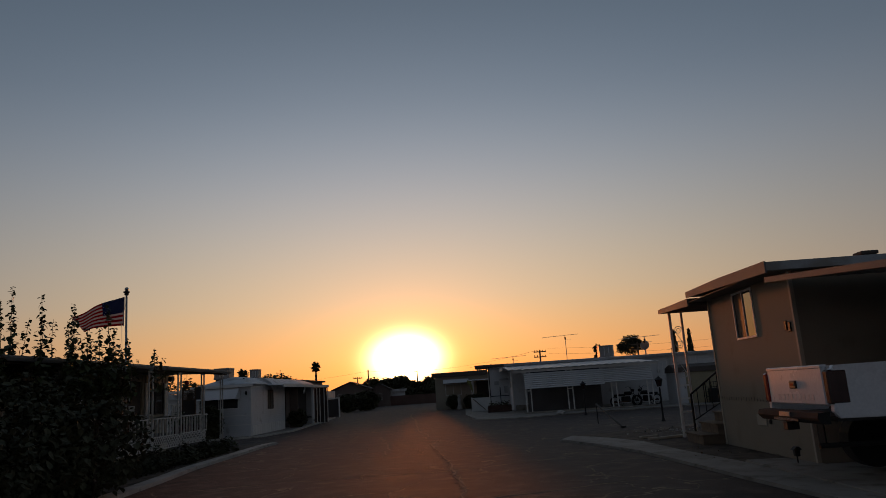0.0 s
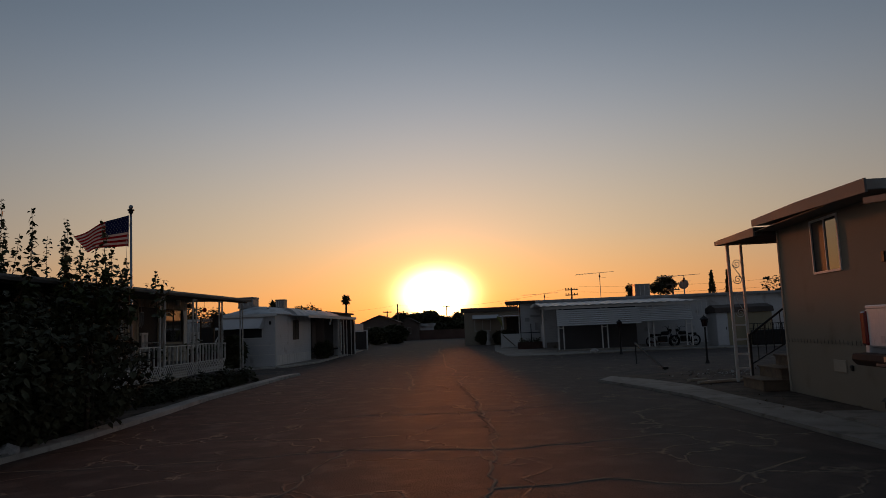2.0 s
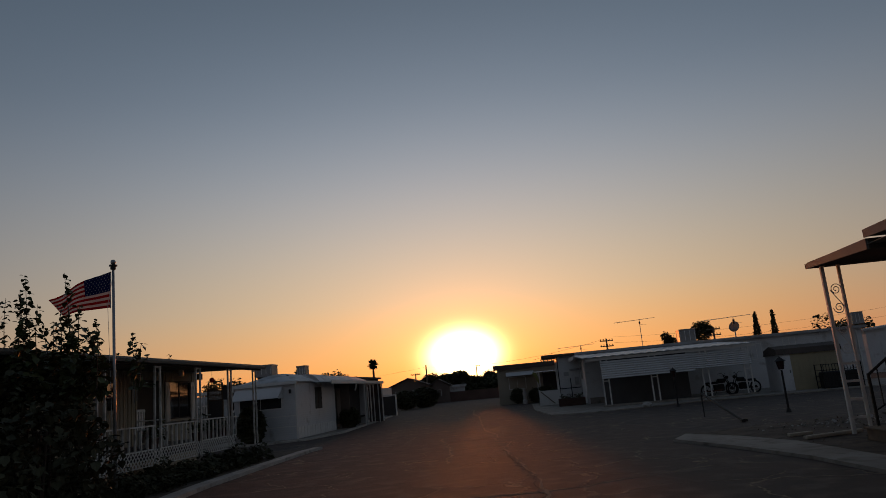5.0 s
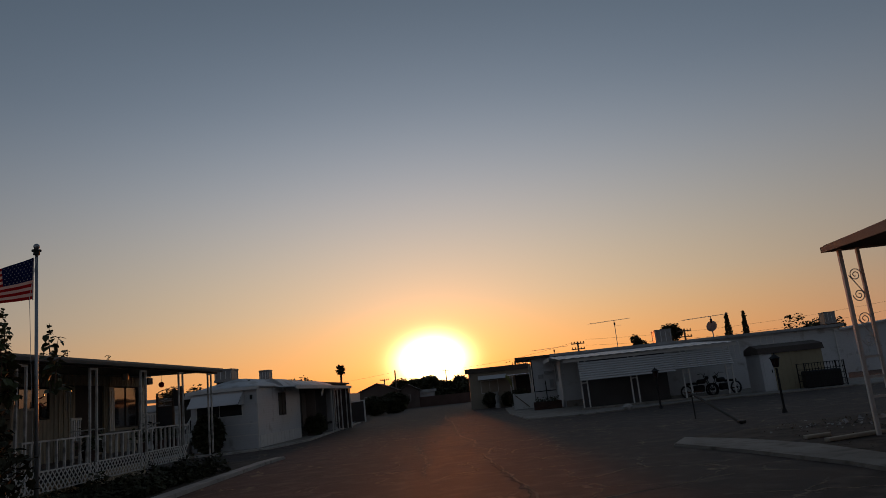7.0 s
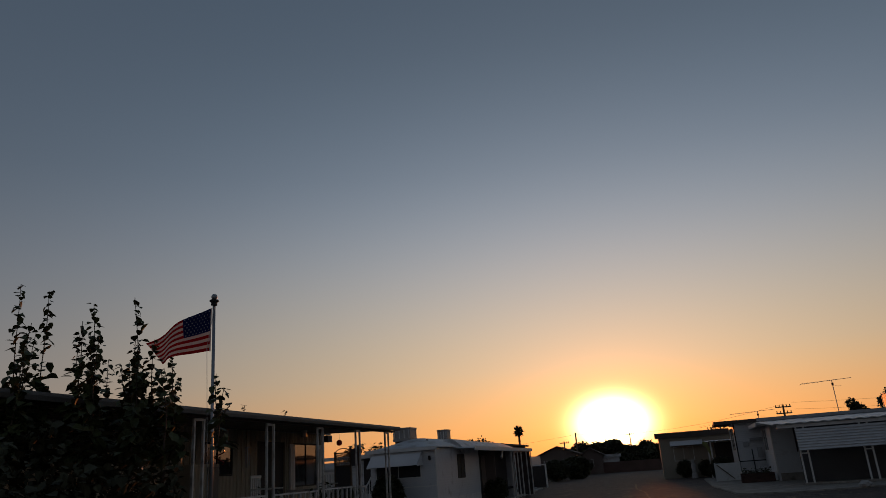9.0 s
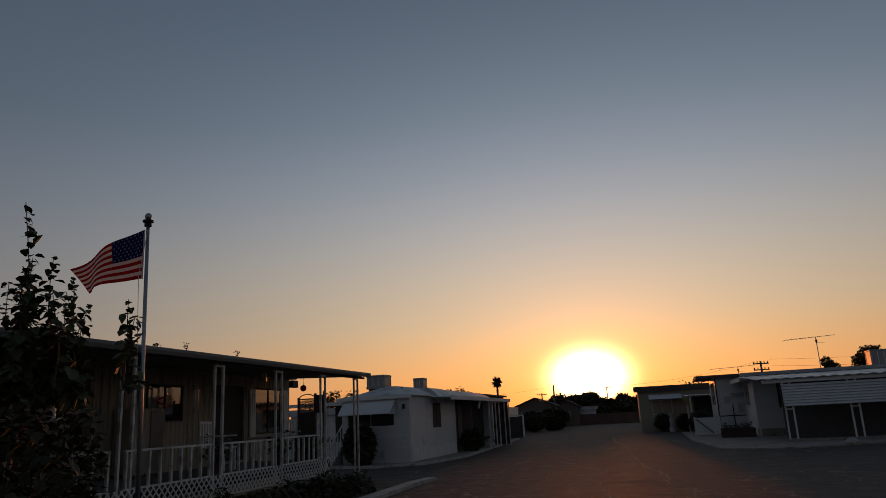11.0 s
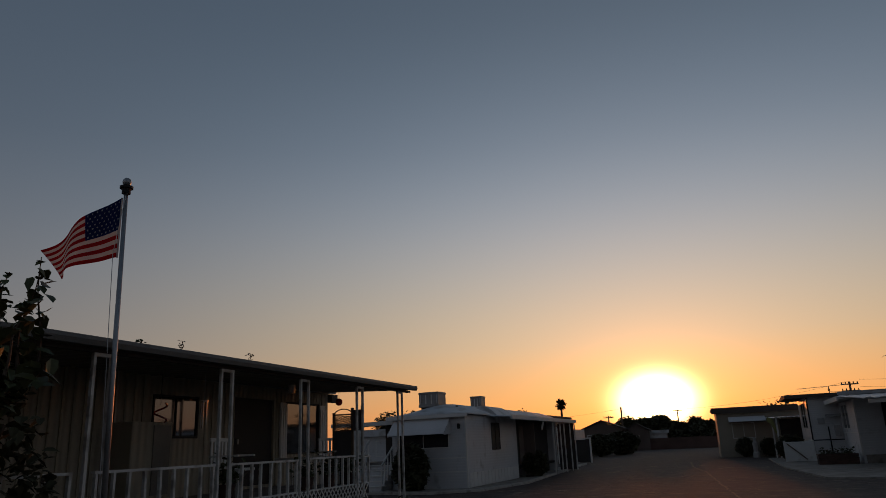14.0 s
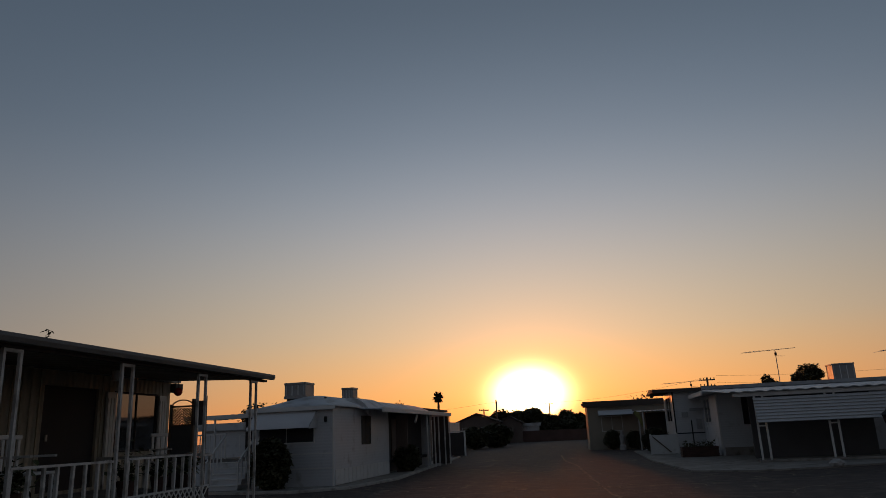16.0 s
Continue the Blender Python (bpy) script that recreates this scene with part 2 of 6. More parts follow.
LEAF = mat("leaf_green", (0.075, 0.085, 0.032), 0.5, 0.5, 6, 30, 0.1, dirt=(0.11, 0.085, 0.03), dirt_at=0.62, spec=0.3)
LEAF_DARK = mat("dark_foliage", (0.085, 0.08, 0.042), 0.7, 0.5, 3, 20, 0.1, spec=0.2)
BARK = mat("bark", (0.09, 0.065, 0.045), 0.95, 0.4, 6, 40, 0.6)
RED_CLOTH = mat("red_cloth", (0.42, 0.025, 0.03), 0.85, 0.12, 6, 200, 0.15, spec=0.1)
WHITE_CLOTH = mat("white_cloth", (0.72, 0.7, 0.68), 0.85, 0.08, 6, 200, 0.15, spec=0.1)
BLUE_CLOTH = mat("blue_cloth", (0.025, 0.035, 0.14), 0.85, 0.12, 6, 200, 0.15, spec=0.1)
for cloth in (RED_CLOTH, WHITE_CLOTH, BLUE_CLOTH):
    nt = cloth.node_tree
    pb = nt.nodes["Principled BSDF"]
    tl, mixs = nt.nodes.new("ShaderNodeBsdfTranslucent"), nt.nodes.new("ShaderNodeMixShader")
    nt.links.new(pb.inputs["Base Color"].links[0].from_socket, tl.inputs["Color"])
    mixs.inputs[0].default_value = 0.5
    nt.links.new(pb.outputs[0], mixs.inputs[1])
    nt.links.new(tl.outputs[0], mixs.inputs[2])
    nt.links.new(mixs.outputs[0], nt.nodes["Material Output"].inputs["Surface"])
TRUCK_PAINT = mat("white_car_paint", (0.72, 0.72, 0.73), 0.28, 0.06, 2, 30, 0.02, spec=0.6)
RUBBER = mat("black_rubber", (0.015, 0.015, 0.015), 0.85, 0.2, 8, 60, 0.3)
BLACK_PLASTIC = mat("black_plastic", (0.018, 0.018, 0.019), 0.5, 0.2, 8, 60, 0.1)
CHROME = mat("chrome", (0.6, 0.6, 0.6), 0.18, 0.08, 8, 60, 0.02, metal=1.0)
RED_LENS = mat("red_lens", (0.25, 0.012, 0.01), 0.2, 0.1, 6, 60, 0.02, spec=0.7)
DARK_LENS = mat("dark_lens", (0.035, 0.012, 0.012), 0.2, 0.1, 6, 60, 0.02, spec=0.6)
GLASS = glass_mat("window_glass")
CURTAIN = mat("curtain", (0.4, 0.32, 0.22), 0.9, 0.2, 3, 60, 0.2, wave=("Y", 5, 0.02))
BRICK = mat("brick_planter", (0.1, 0.055, 0.042), 0.9, 0.35, 4, 60, 0.4, randomise=0.25)
BLOCK = mat("block_wall", (0.12, 0.07, 0.055), 0.9, 0.25, 2, 50, 0.4)
PALE_GREEN = mat("faded_yellow_green_cloth", (0.28, 0.27, 0.1), 0.9, 0.2, 4, 60, 0.1)
SHED_TAN = mat("shed_tan_metal", (0.36, 0.31, 0.2), 0.6, 0.15, 3, 50, 0.15)
SHED_WHITE = mat("shed_white_metal", (0.6, 0.6, 0.6), 0.6, 0.15, 3, 50, 0.15)
CRACK = mat("crack_filler", (0.23, 0.17, 0.115), 0.9, 0.4, 8, 60, 0.4)
CRACK_DARK = mat("open_crack", (0.015, 0.012, 0.01), 0.95, 0.3, 8, 60, 0.3)
STONE = mat("pale_stone", (0.42, 0.39, 0.36), 0.85, 0.25, 5, 50, 0.4)

WORN_WHITE = mat("worn_white_paint", (0.64, 0.61, 0.56), 0.7, 0.2, 5, 80, 0.25, dirt=(0.34, 0.3, 0.26), dirt_at=0.57)
FAR_WALL = mat("brown_far_siding", (0.15, 0.11, 0.09), 0.8, 0.2, 2, 50, 0.2)
CREAM = mat("cream_siding", (0.34, 0.29, 0.22), 0.75, 0.15, 2, 60, 0.15)
SCREEN = mat("dark_window_screen", (0.03, 0.03, 0.032), 0.6, 0.2, 4, 200, 0.1, spec=0.2)

# ---- mesh helpers ----
TURN = pose(0, 0, 0, 0, 0, 5.0)  # the lots stand about five degrees off the world's axes


def at(u, v, z=0.0, yaw=0.0):
    return TURN @ pose(u, v, z, 0, 0, yaw)


def thing(name, m, label, category, group="", kind=""):
    ob = new(name)
    ob.empty_display_size = 0.2
    ob.matrix_world = m
    return tagged(ob, label, category, group, kind)


def finish(name, bm, material, smooth=False):
    me = bpy.data.meshes.new(name)
    bmesh.ops.recalc_face_normals(bm, faces=bm.faces[:])
    bm.to_mesh(me)
    bm.free()
    for mt in material if isinstance(material, (list, tuple)) else [material]:
        me.materials.append(mt)
    if smooth:
        for p in me.polygons:
            p.use_smooth = True
    return me


def part(name, bm, material, parent, label="", smooth=False):
    ob = new(name, finish(name, bm, material, smooth))
    ob.parent = parent
    return tagged(ob, label)


def solo(name, bm, material, m, label, category, group="", kind="", smooth=False):
    ob = new(name, finish(name, bm, material, smooth))
    ob.matrix_world = m
    return tagged(ob, label, category, group, kind)


def box(bm, x0, x1, y0, y1, z0, z1, bevel=0.0, m=None):
    vs = [bm.verts.new((x, y, z)) for z in (z0, z1) for y in (y0, y1) for x in (x0, x1)]
    fs = [bm.faces.new([vs[i] for i in q]) for q in ((0, 2, 3, 1), (4, 5, 7, 6), (0, 1, 5, 4), (2, 6, 7, 3), (0, 4, 6, 2), (1, 3, 7, 5))]
    if m is not None:
        for v in vs:
            v.co = m @ v.co
    if bevel:
        es = list({e for f in fs for e in f.edges})
        bmesh.ops.bevel(bm, geom=es, offset=bevel, segments=1, affect="EDGES")
    return bm


def nb():
    return bmesh.new()


def bx(*a, **k):
    return box(nb(), *a, **k)


def rod(bm, p0, p1, r, seg=8, r1=None):
    p0, p1 = Vector(p0), Vector(p1)
    r1 = r if r1 is None else r1
    d = p1 - p0
    rot = d.to_track_quat("Z", "Y").to_matrix()
    rings = []
    for p, rad in ((p0, r), (p1, r1)):
        rings.append([bm.verts.new(p + rot @ Vector((rad * math.cos(2 * math.pi * i / seg), rad * math.sin(2 * math.pi * i / seg), 0))) for i in range(seg)])
    for i in range(seg):
        j = (i + 1) % seg
        bm.faces.new((rings[0][i], rings[0][j], rings[1][j], rings[1][i]))
    bm.faces.new(rings[0][::-1])
    bm.faces.new(rings[1])
    return bm


def tube(bm, pts, r, seg=6):
    for a, b in zip(pts, pts[1:]):
        rod(bm, a, b, r, seg)
    return bm


def prism(bm, outline, axis, a, b):
    """An outline of (p, q) pairs drawn out along axis 'x', 'y' or 'z' from a to b."""
    def place(p, q, t):
        return {"x": (t, p, q), "y": (p, t, q), "z": (p, q, t)}[axis]
    lo = [bm.verts.new(place(p, q, a)) for p, q in outline]
    hi = [bm.verts.new(place(p, q, b)) for p, q in outline]
    k = len(outline)
    for i in range(k):
        j = (i + 1) % k
        bm.faces.new((lo[i], lo[j], hi[j], hi[i]))
    bm.faces.new(lo[::-1])
    bm.faces.new(hi)
    return bm


def slab(name, outline, z0, z1, material, label, category, kind="structure", bevel=0.0):
    bm = prism(nb(), outline, "z", z0, z1)
    if bevel:
        top = [e for e in bm.edges if all(abs(v.co.z - z1) < 1e-4 for v in e.verts)]
        bmesh.ops.bevel(bm, geom=top, offset=bevel, segments=2, affect="EDGES")
    bmesh.ops.triangulate(bm, faces=[f for f in bm.faces if len(f.verts) > 4])
    return solo(name, bm, material, at(0, 0), label, category, kind=kind)


def ribbed(bm, x0, x1, y0, y1, z, pitch, depth, thick, axis="x"):
    """A corrugated sheet: ribs run along the other axis. z may be a function of (x, y)."""
    zf = z if callable(z) else (lambda x, y: z)
    a0, a1 = (x0, x1) if axis == "x" else (y0, y1)
    k = max(2, int((a1 - a0) / pitch))
    rows = []
    for i in range(k * 4 + 1):
        a = a0 + (a1 - a0) * i / (k * 4)
        dz = depth if i % 4 in (1, 2) else 0.0
        ends = ((a, y0), (a, y1)) if axis == "x" else ((x0, a), (x1, a))
        rows.append([[bm.verts.new((x, y, zf(x, y) + dz + o)) for o in (0, thick)] for x, y in ends])
    for p, q in zip(rows, rows[1:]):
        bm.faces.new((p[0][1], p[1][1], q[1][1], q[0][1]))
        bm.faces.new((p[0][0], q[0][0], q[1][0], p[1][0]))
        bm.faces.new((p[0][0], p[0][1], q[0][1], q[0][0]))
        bm.faces.new((p[1][0], q[1][0], q[1][1], p[1][1]))
    return bm


def wall_with_holes(bm, axis, c0, c1, a0, a1, z0, z1, holes):
    """A wall across axis ('x' or 'y') from c0 to c1 thick, running a0..a1, with openings (a, b, z, z)."""
    cuts = sorted({a0, a1, *[h[0] for h in holes], *[h[1] for h in holes]})
    for p, q in zip(cuts, cuts[1:]):
        here = sorted([h for h in holes if h[0] <= p and h[1] >= q], key=lambda h: h[2])
        z = z0
        for h in here + [(0, 0, z1, z1)]:
            if h[2] > z + 1e-6:
                if axis == "x":
                    box(bm, c0, c1, p, q, z, h[2])
                else:
                    box(bm, p, q, c0, c1, z, h[2])
            z = h[3]
    bmesh.ops.remove_doubles(bm, verts=bm.verts[:], dist=1e-4)
    return bm


def window(parent, axis, face, out, a0, a1, z0, z1, frame_mat, mullion=True, glass=None, name="window", far_glass=None):
    """A framed window on a wall whose outer face is at face; out is +1 or -1, the way that it looks."""
    def b(lo, hi, p, q, r, s):
        x0, x1 = sorted((face + out * lo, face + out * hi))
        return bx(x0, x1, p, q, r, s) if axis == "x" else bx(p, q, x0, x1, r, s)
    w = 0.035
    glass = glass or GLASS
    holder = part(name, b(-0.1, -0.09, a0, a1, z0, z1), DARK, parent, "framed window with dark glass")
    for p, q, r, s in ((a0 - w, a1 + w, z1, z1 + w), (a0 - w, a1 + w, z0 - w, z0), (a0 - w, a0, z0, z1), (a1, a1 + w, z0, z1)):
        part("window_frame", b(-0.05, 0.022, p, q, r, s), frame_mat, holder)
    mid = (a0 + a1) / 2
    if mullion:
        part("mullion", b(-0.04, 0.012, mid - 0.012, mid + 0.012, z0, z1), frame_mat, holder)
        part("pane", b(-0.012, -0.007, a0, mid - 0.012, z0, z1), glass, holder)
        part("pane", b(-0.008, -0.003, mid + 0.012, a1, z0, z1), far_glass or glass, holder)
    else:
        part("pane", b(-0.03, -0.025, a0, a1, z0, z1), glass, holder)
    return holder


def leaf_mesh(name, spots, seed, size=(0.05, 0.09), droop=0.5):
    """Many single folded leaves: spots are (x, y, z, size factor)."""
    rng = np.random.default_rng(seed)
    spots = np.asarray(spots, float)
    k = len(spots)
    az = rng.uniform(0, 2 * np.pi, k)
    tilt = rng.normal(-droop, 0.45, k)
    s = rng.uniform(size[0], size[1], k) * spots[:, 3]
    along = np.c_[np.cos(az) * np.cos(tilt), np.sin(az) * np.cos(tilt), np.sin(tilt)]
    across = np.c_[-np.sin(az), np.cos(az), rng.normal(0, 0.3, k)]
    nrm = np.cross(along, across)
    p = spots[:, :3]
    S = s[:, None]
    ring = [(0.0, 0.0, 0.0), (0.2, 0.4, 0.1), (0.62, 0.4, 0.1), (1.15, 0.0, -0.06), (0.62, -0.4, 0.1), (0.2, -0.4, 0.1), (0.5, 0.0, 0.0)]
    pts = np.stack([p + along * S * a + across * S * b + nrm * S * c for a, b, c in ring], 1)
    verts = pts.reshape(-1, 3)
    base = np.arange(k)[:, None] * 7
    faces = np.concatenate([base + np.array([[i, (i + 1) % 6, 6]]) for i in range(6)])
    me = bpy.data.meshes.new(name)
    me.from_pydata(verts.tolist(), [], faces.tolist())
    return me

# ---- ground, road, kerbs ----
KERB_PALE = mat("pale_kerb", (0.45, 0.41, 0.36), 0.8, 0.25, 4, 60, 0.3, dirt=(0.25, 0.22, 0.18), dirt_at=0.6)
bm = nb()
R = 2600.0
box(bm, -R, R, -R, R, -0.6, -0.03)
solo("ground", bm, DIRT, at(0, 0), "bare dry dirt reaching to the horizon", "ground", kind="structure")

ROAD = [(-5.0, -40), (-5.0, 11), (-5.35, 14.4), (-5.7, 17.2), (-6.15, 26.0), (-7.6, 26.8), (-16, 28.0), (-30, 29), (-30, 31.5), (-13.8, 31.9), (-9.9, 31.2), (-8.5, 32.4), (-8.0, 36),
        (-8.75, 45), (-9.7, 56), (-10.6, 64), (-11.0, 84), (-12.5, 103), (-1.5, 103), (-2.6, 84), (-1.8, 66), (0.7, 55), (0.9, 43), (1.6, 35.2), (3.4, 34.4), (5.4, 35), (8.4, 36.5), (12.4, 36.0),
        (20, 37.0), (34, 38), (34, 24), (20, 23), (12, 22.2), (7, 21.4), (4.3, 20.0), (3.8, 18.8), (4.5, 16.6), (5.0, 14.4), (5.2, 12.3), (5.45, 9.6), (5.75, 7), (5.9, -40)]
slab("road", ROAD, -0.3, 0.0, ASPHALT, "old cracked asphalt street, patched and dusty", "road")
# flared concrete gutter strip on the house side
slab("pavement_strip", [(5.9, -40), (6.4, -40), (6.2, 6.9), (6.05, 11.5), (5.75, 14.0), (5.6, 16.6), (5.1, 18.4), (4.3, 20.0), (3.8, 18.8), (4.5, 16.6), (5.0, 14.4), (5.2, 12.3), (5.45, 9.6), (5.75, 7)], -0.2, 0.055, CONCRETE,
     "worn pale concrete gutter strip along the street", "pavement", bevel=0.03)
slab("driveway_right", [(6.4, -6), (16, -6), (16, 10.3), (6.9, 10.3), (6.8, 11.4), (6.1, 11.5), (6.2, 6.9)], -0.2, 0.075, CONCRETE, "cracked concrete driveway under a carport", "driveway", bevel=0.02)
slab("kerb_left", [(-5.35, -40), (-5.0, -40), (-5.0, 11), (-5.35, 14.4), (-5.7, 17.2), (-6.1, 24.8), (-6.02, 26.0), (-6.32, 26.0), (-6.42, 24.8), (-6.05, 17.2), (-5.7, 14.4), (-5.35, 11)], -0.2, 0.08, KERB_PALE,
     "low pale concrete kerb edging a planted lot", "kerb", bevel=0.025)
slab("lot_left", [(-30, -40), (-5.35, -40), (-5.35, 11), (-5.7, 14.4), (-6.05, 17.2), (-6.42, 24.8), (-6.32, 25.9), (-8, 26.3), (-30, 27.2)], -0.25, 0.045, DIRT, "bare dry dirt lot", "lot")
slab("lot_right", [(6.05, 11.5), (6.8, 11.4), (6.9, 10.3), (16, 10.3), (30, 10.3), (30, 22.5), (20, 22.6), (12, 21.8), (7, 21.0), (4.45, 19.8), (5.1, 18.4), (5.6, 16.6), (5.75, 14.0)], -0.25, 0.05, DIRT, "bare dry dirt lot with leaf litter", "lot")
slab("driveway_left", [(-13.8, 32.2), (-9.95, 31.5), (-8.7, 32.6), (-8.2, 36.1), (-8.95, 45), (-9.9, 56), (-10.6, 56), (-9.4, 33.5), (-13.8, 33.5)], -0.2, 0.05, CONCRETE, "pale concrete apron and kerb before a white home", "driveway", bevel=0.03)
slab("kerb_lane", [(-13.8, 31.92), (-9.93, 31.25), (-8.53, 32.43), (-8.02, 36.0), (-8.78, 45), (-9.73, 56), (-9.9, 56), (-8.95, 45), (-8.2, 36.1), (-8.7, 32.6), (-9.95, 31.45), (-13.8, 32.1)], -0.2, 0.075, KERB_PALE, "pale painted kerb curving round a corner lot", "kerb", bevel=0.02)
slab("apron_right", [(0.7, 55), (0.9, 43), (1.6, 35.2), (3.4, 34.4), (5.4, 35), (8.4, 36.5), (12.4, 36.0), (20, 37.0), (20, 45), (4.4, 45), (2.4, 55)], -0.2, 0.05, CONCRETE, "pale worn concrete apron at a corner lot", "pavement", bevel=0.03)


def crack(pts, width, material, label, seed):
    rng = random.Random(seed)
    bm = nb()
    line = []
    for (u0, v0), (u1, v1) in zip(pts, pts[1:]):
        k = max(2, int(math.hypot(u1 - u0, v1 - v0) / 0.22))
        for i in range(k):
            f = i / k
            line.append((u0 + (u1 - u0) * f + rng.uniform(-0.06, 0.06), v0 + (v1 - v0) * f + rng.uniform(-0.06, 0.06)))
    line.append(pts[-1])
    prev = None
    for i, (u, v) in enumerate(line):
        a = line[min(i + 1, len(line) - 1)]
        b = line[max(i - 1, 0)]
        d = Vector((a[0] - b[0], a[1] - b[1])).normalized()
        w = width * rng.uniform(0.2, 0.75)
        row = [bm.verts.new((u - d.y * w * s, v + d.x * w * s, z)) for s, z in ((-1, 0.001), (-0.5, 0.004), (0.5, 0.004), (1, 0.001))]
        if prev:
            for j in range(3):
                bm.faces.new((prev[j], prev[j + 1], row[j + 1], row[j]))
        prev = row
    return solo("road_crack", bm, material, at(0, 0), label, "crack", group="cracks in the street", kind="structure")


crack([(1.25, 10.5), (0.83, 14.9), (0.55, 17.0), (0.13, 20.3)], 0.02, CRACK_DARK, "long dark crack in the asphalt", 1)
crack([(1.31, 10.5), (0.89, 14.9), (0.61, 17.0), (0.14, 20.4), (0.3, 22.4), (-0.22, 23.5)], 0.045, CRACK, "ragged sealed crack in the asphalt", 2)
crack([(-0.22, 23.5), (-0.3, 25.7), (-0.95, 29.0), (-2.1, 41.7), (-2.8, 46), (-3.4, 54)], 0.06, CRACK, "ragged sealed crack in the asphalt", 3)
crack([(-0.95, 18.0), (-1.15, 20.7), (-1.5, 22.7), (-2.1, 26.0)], 0.05, CRACK, "ragged sealed crack in the asphalt", 11)
crack([(-4.9, 8.6), (-2.6, 8.9), (-0.6, 9.6), (1.5, 9.4), (4.2, 10.4)], 0.04, CRACK, "sealed crack across the street", 4)
crack([(-0.9, 1), (-0.8, 5), (-0.6, 9.6)], 0.03, CRACK, "sealed crack along the street", 5)
crack([(1.7, 2), (1.3, 6.5), (1.3, 10.5)], 0.035, CRACK, "sealed crack along the street", 6)
crack([(-4, 12.6), (-1, 13.2), (1, 13.2), (3.6, 14.6)], 0.035, CRACK, "sealed crack across the street", 7)
crack([(1.3, 7.2), (2.4, 7.6), (3.4, 7.2), (4.6, 8.4)], 0.04, CRACK, "branching crack across the street", 8)
crack([(-1.8, 24), (1, 24.6), (3, 26)], 0.04, CRACK, "sealed crack across the street", 9)
crack([(-4.6, 29.5), (-1, 30.3), (2, 31)], 0.05, CRACK, "sealed crack across the street", 10)


# ---- tan house with porch and carport ----
def tan_house():
    h = thing("tan_mobile_home", at(6.86, 10.45, 0.06) @ Matrix.Diagonal((1, 1, 1.072, 1)), "tan single-wide home with a flat roof and porch", "house")
    W, D, H = 11.5, 4.03, 2.87
    bm = nb()
    wall_with_holes(bm, "x", 0, 0.12, 0, D, 0.0, H, [(1.6, 2.53, 2.0, 2.79)])
    part("wall", bm, STUCCO, h, "tan painted end wall")
    part("wall", bx(0.12, W, 0, 0.12, 0, H), STUCCO, h)
    part("wall", bx(0.12, W, D - 0.12, D, 0, H), STUCCO, h)
    part("wall", bx(W, W + 0.12, 0, D, 0, H), STUCCO, h)
    part("floor_slab", bx(0.12, W, 0.12, D - 0.12, 0.6, 0.7), DARK, h)
    # belt strip with its nail ticks
    for i in range(1, 30):
        y = i * D / 30
        part("nail_tick", bx(-0.016, -0.011, y - 0.004, y + 0.004, 0.87, 0.935), DARK_SIDING, h)
    part("belt_strip", bx(-0.012, 0.0, 0, D, 0.89, 0.915), STUCCO, h)
    for c in (0.0, D):
        part("corner_trim", bx(-0.015, 0.05, c - 0.03, c + 0.03, 0.0, H), TAN_TRIM, h)
    # far pane coloured dark and dull so that only the near one reflects
    win = window(h, "x", 0.0, -1, 1.6, 2.53, 2.0, 2.79, WHITE, far_glass=SCREEN)
    part("curtain", bx(0.085, 0.088, 1.6, 2.53, 2.0, 2.79), CURTAIN, win, "pale drawn curtain")
    # low-pitched roof with a pale fascia
    roof = prism(nb(), [(-0.24, H + 0.0), (D / 2, H + 0.05), (D + 0.02, H + 0.1), (D + 0.02, H + 0.2), (D / 2, H + 0.19), (-0.24, H + 0.13)], "x", -0.43, W + 0.4)
    part("roof", roof, GREY_ROOF, h, "thin weathered roof")
    fascia = prism(nb(), [(-0.26, H - 0.04), (D / 2, H + 0.03), (D + 0.02, H + 0.09), (D + 0.02, H + 0.21), (D / 2, H + 0.2), (-0.26, H + 0.14)], "x", -0.46, -0.43)
    part("fascia", fascia, FASCIA, h, "brown painted fascia board")
    part("soffit", bx(-0.42, 0, -0.2, D + 0.18, H - 0.005, H + 0.002), SOFFIT, h)
    # access plate, outlet, house number as plain bars
    part("access_plate", bx(-0.02, 0.0, 1.74, 2.16, 0.46, 0.64, bevel=0.006), TAN_TRIM, h, "pale metal access plate")
    part("outlet", bx(-0.035, 0.0, 1.52, 1.58, 0.5, 0.58, bevel=0.008), IRON, h)
    for i, yy in enumerate((0.19, 0.33)):
        part("number_bar", bx(-0.025, -0.004, yy - 0.045, yy + 0.045, 1.98 - 0.03 * (1 - i), 2.13 - 0.03 * (1 - i), bevel=0.008), IRON, h, "dark plain number bar")
    vt = part("roof_vent", bx(1.74, 1.92, 0.8, 1.0, H + 0.1, H + 0.28), BROWN_ROOF, h, "small dark roof vent")
    part("vent_cap", bx(1.68, 1.98, 0.74, 1.06, H + 0.28, H + 0.34, bevel=0.015), BROWN_ROOF, vt)
    # carport roof on the near side
    zf = lambda x, y: 2.34 + (y + 4.6) * 0.085
    part("carport_roof", ribbed(nb(), -0.43, 9.0, -4.6, -0.2, zf, 0.3, 0.035, 0.02, axis="x"), GREY_ROOF, h, "ribbed metal carport roof")
    part("carport_fascia", prism(nb(), [(-4.65, 2.3), (-0.2, 2.69), (-0.2, 2.77), (-4.65, 2.38)], "x", -0.47, -0.44), FASCIA, h)
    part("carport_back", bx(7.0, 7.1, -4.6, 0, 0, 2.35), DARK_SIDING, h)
    for x in (0.0, 3.5, 7.0):
        part("carport_post", bx(x - 0.04, x + 0.04, -4.5, -4.42, 0, 2.34), WHITE, h)
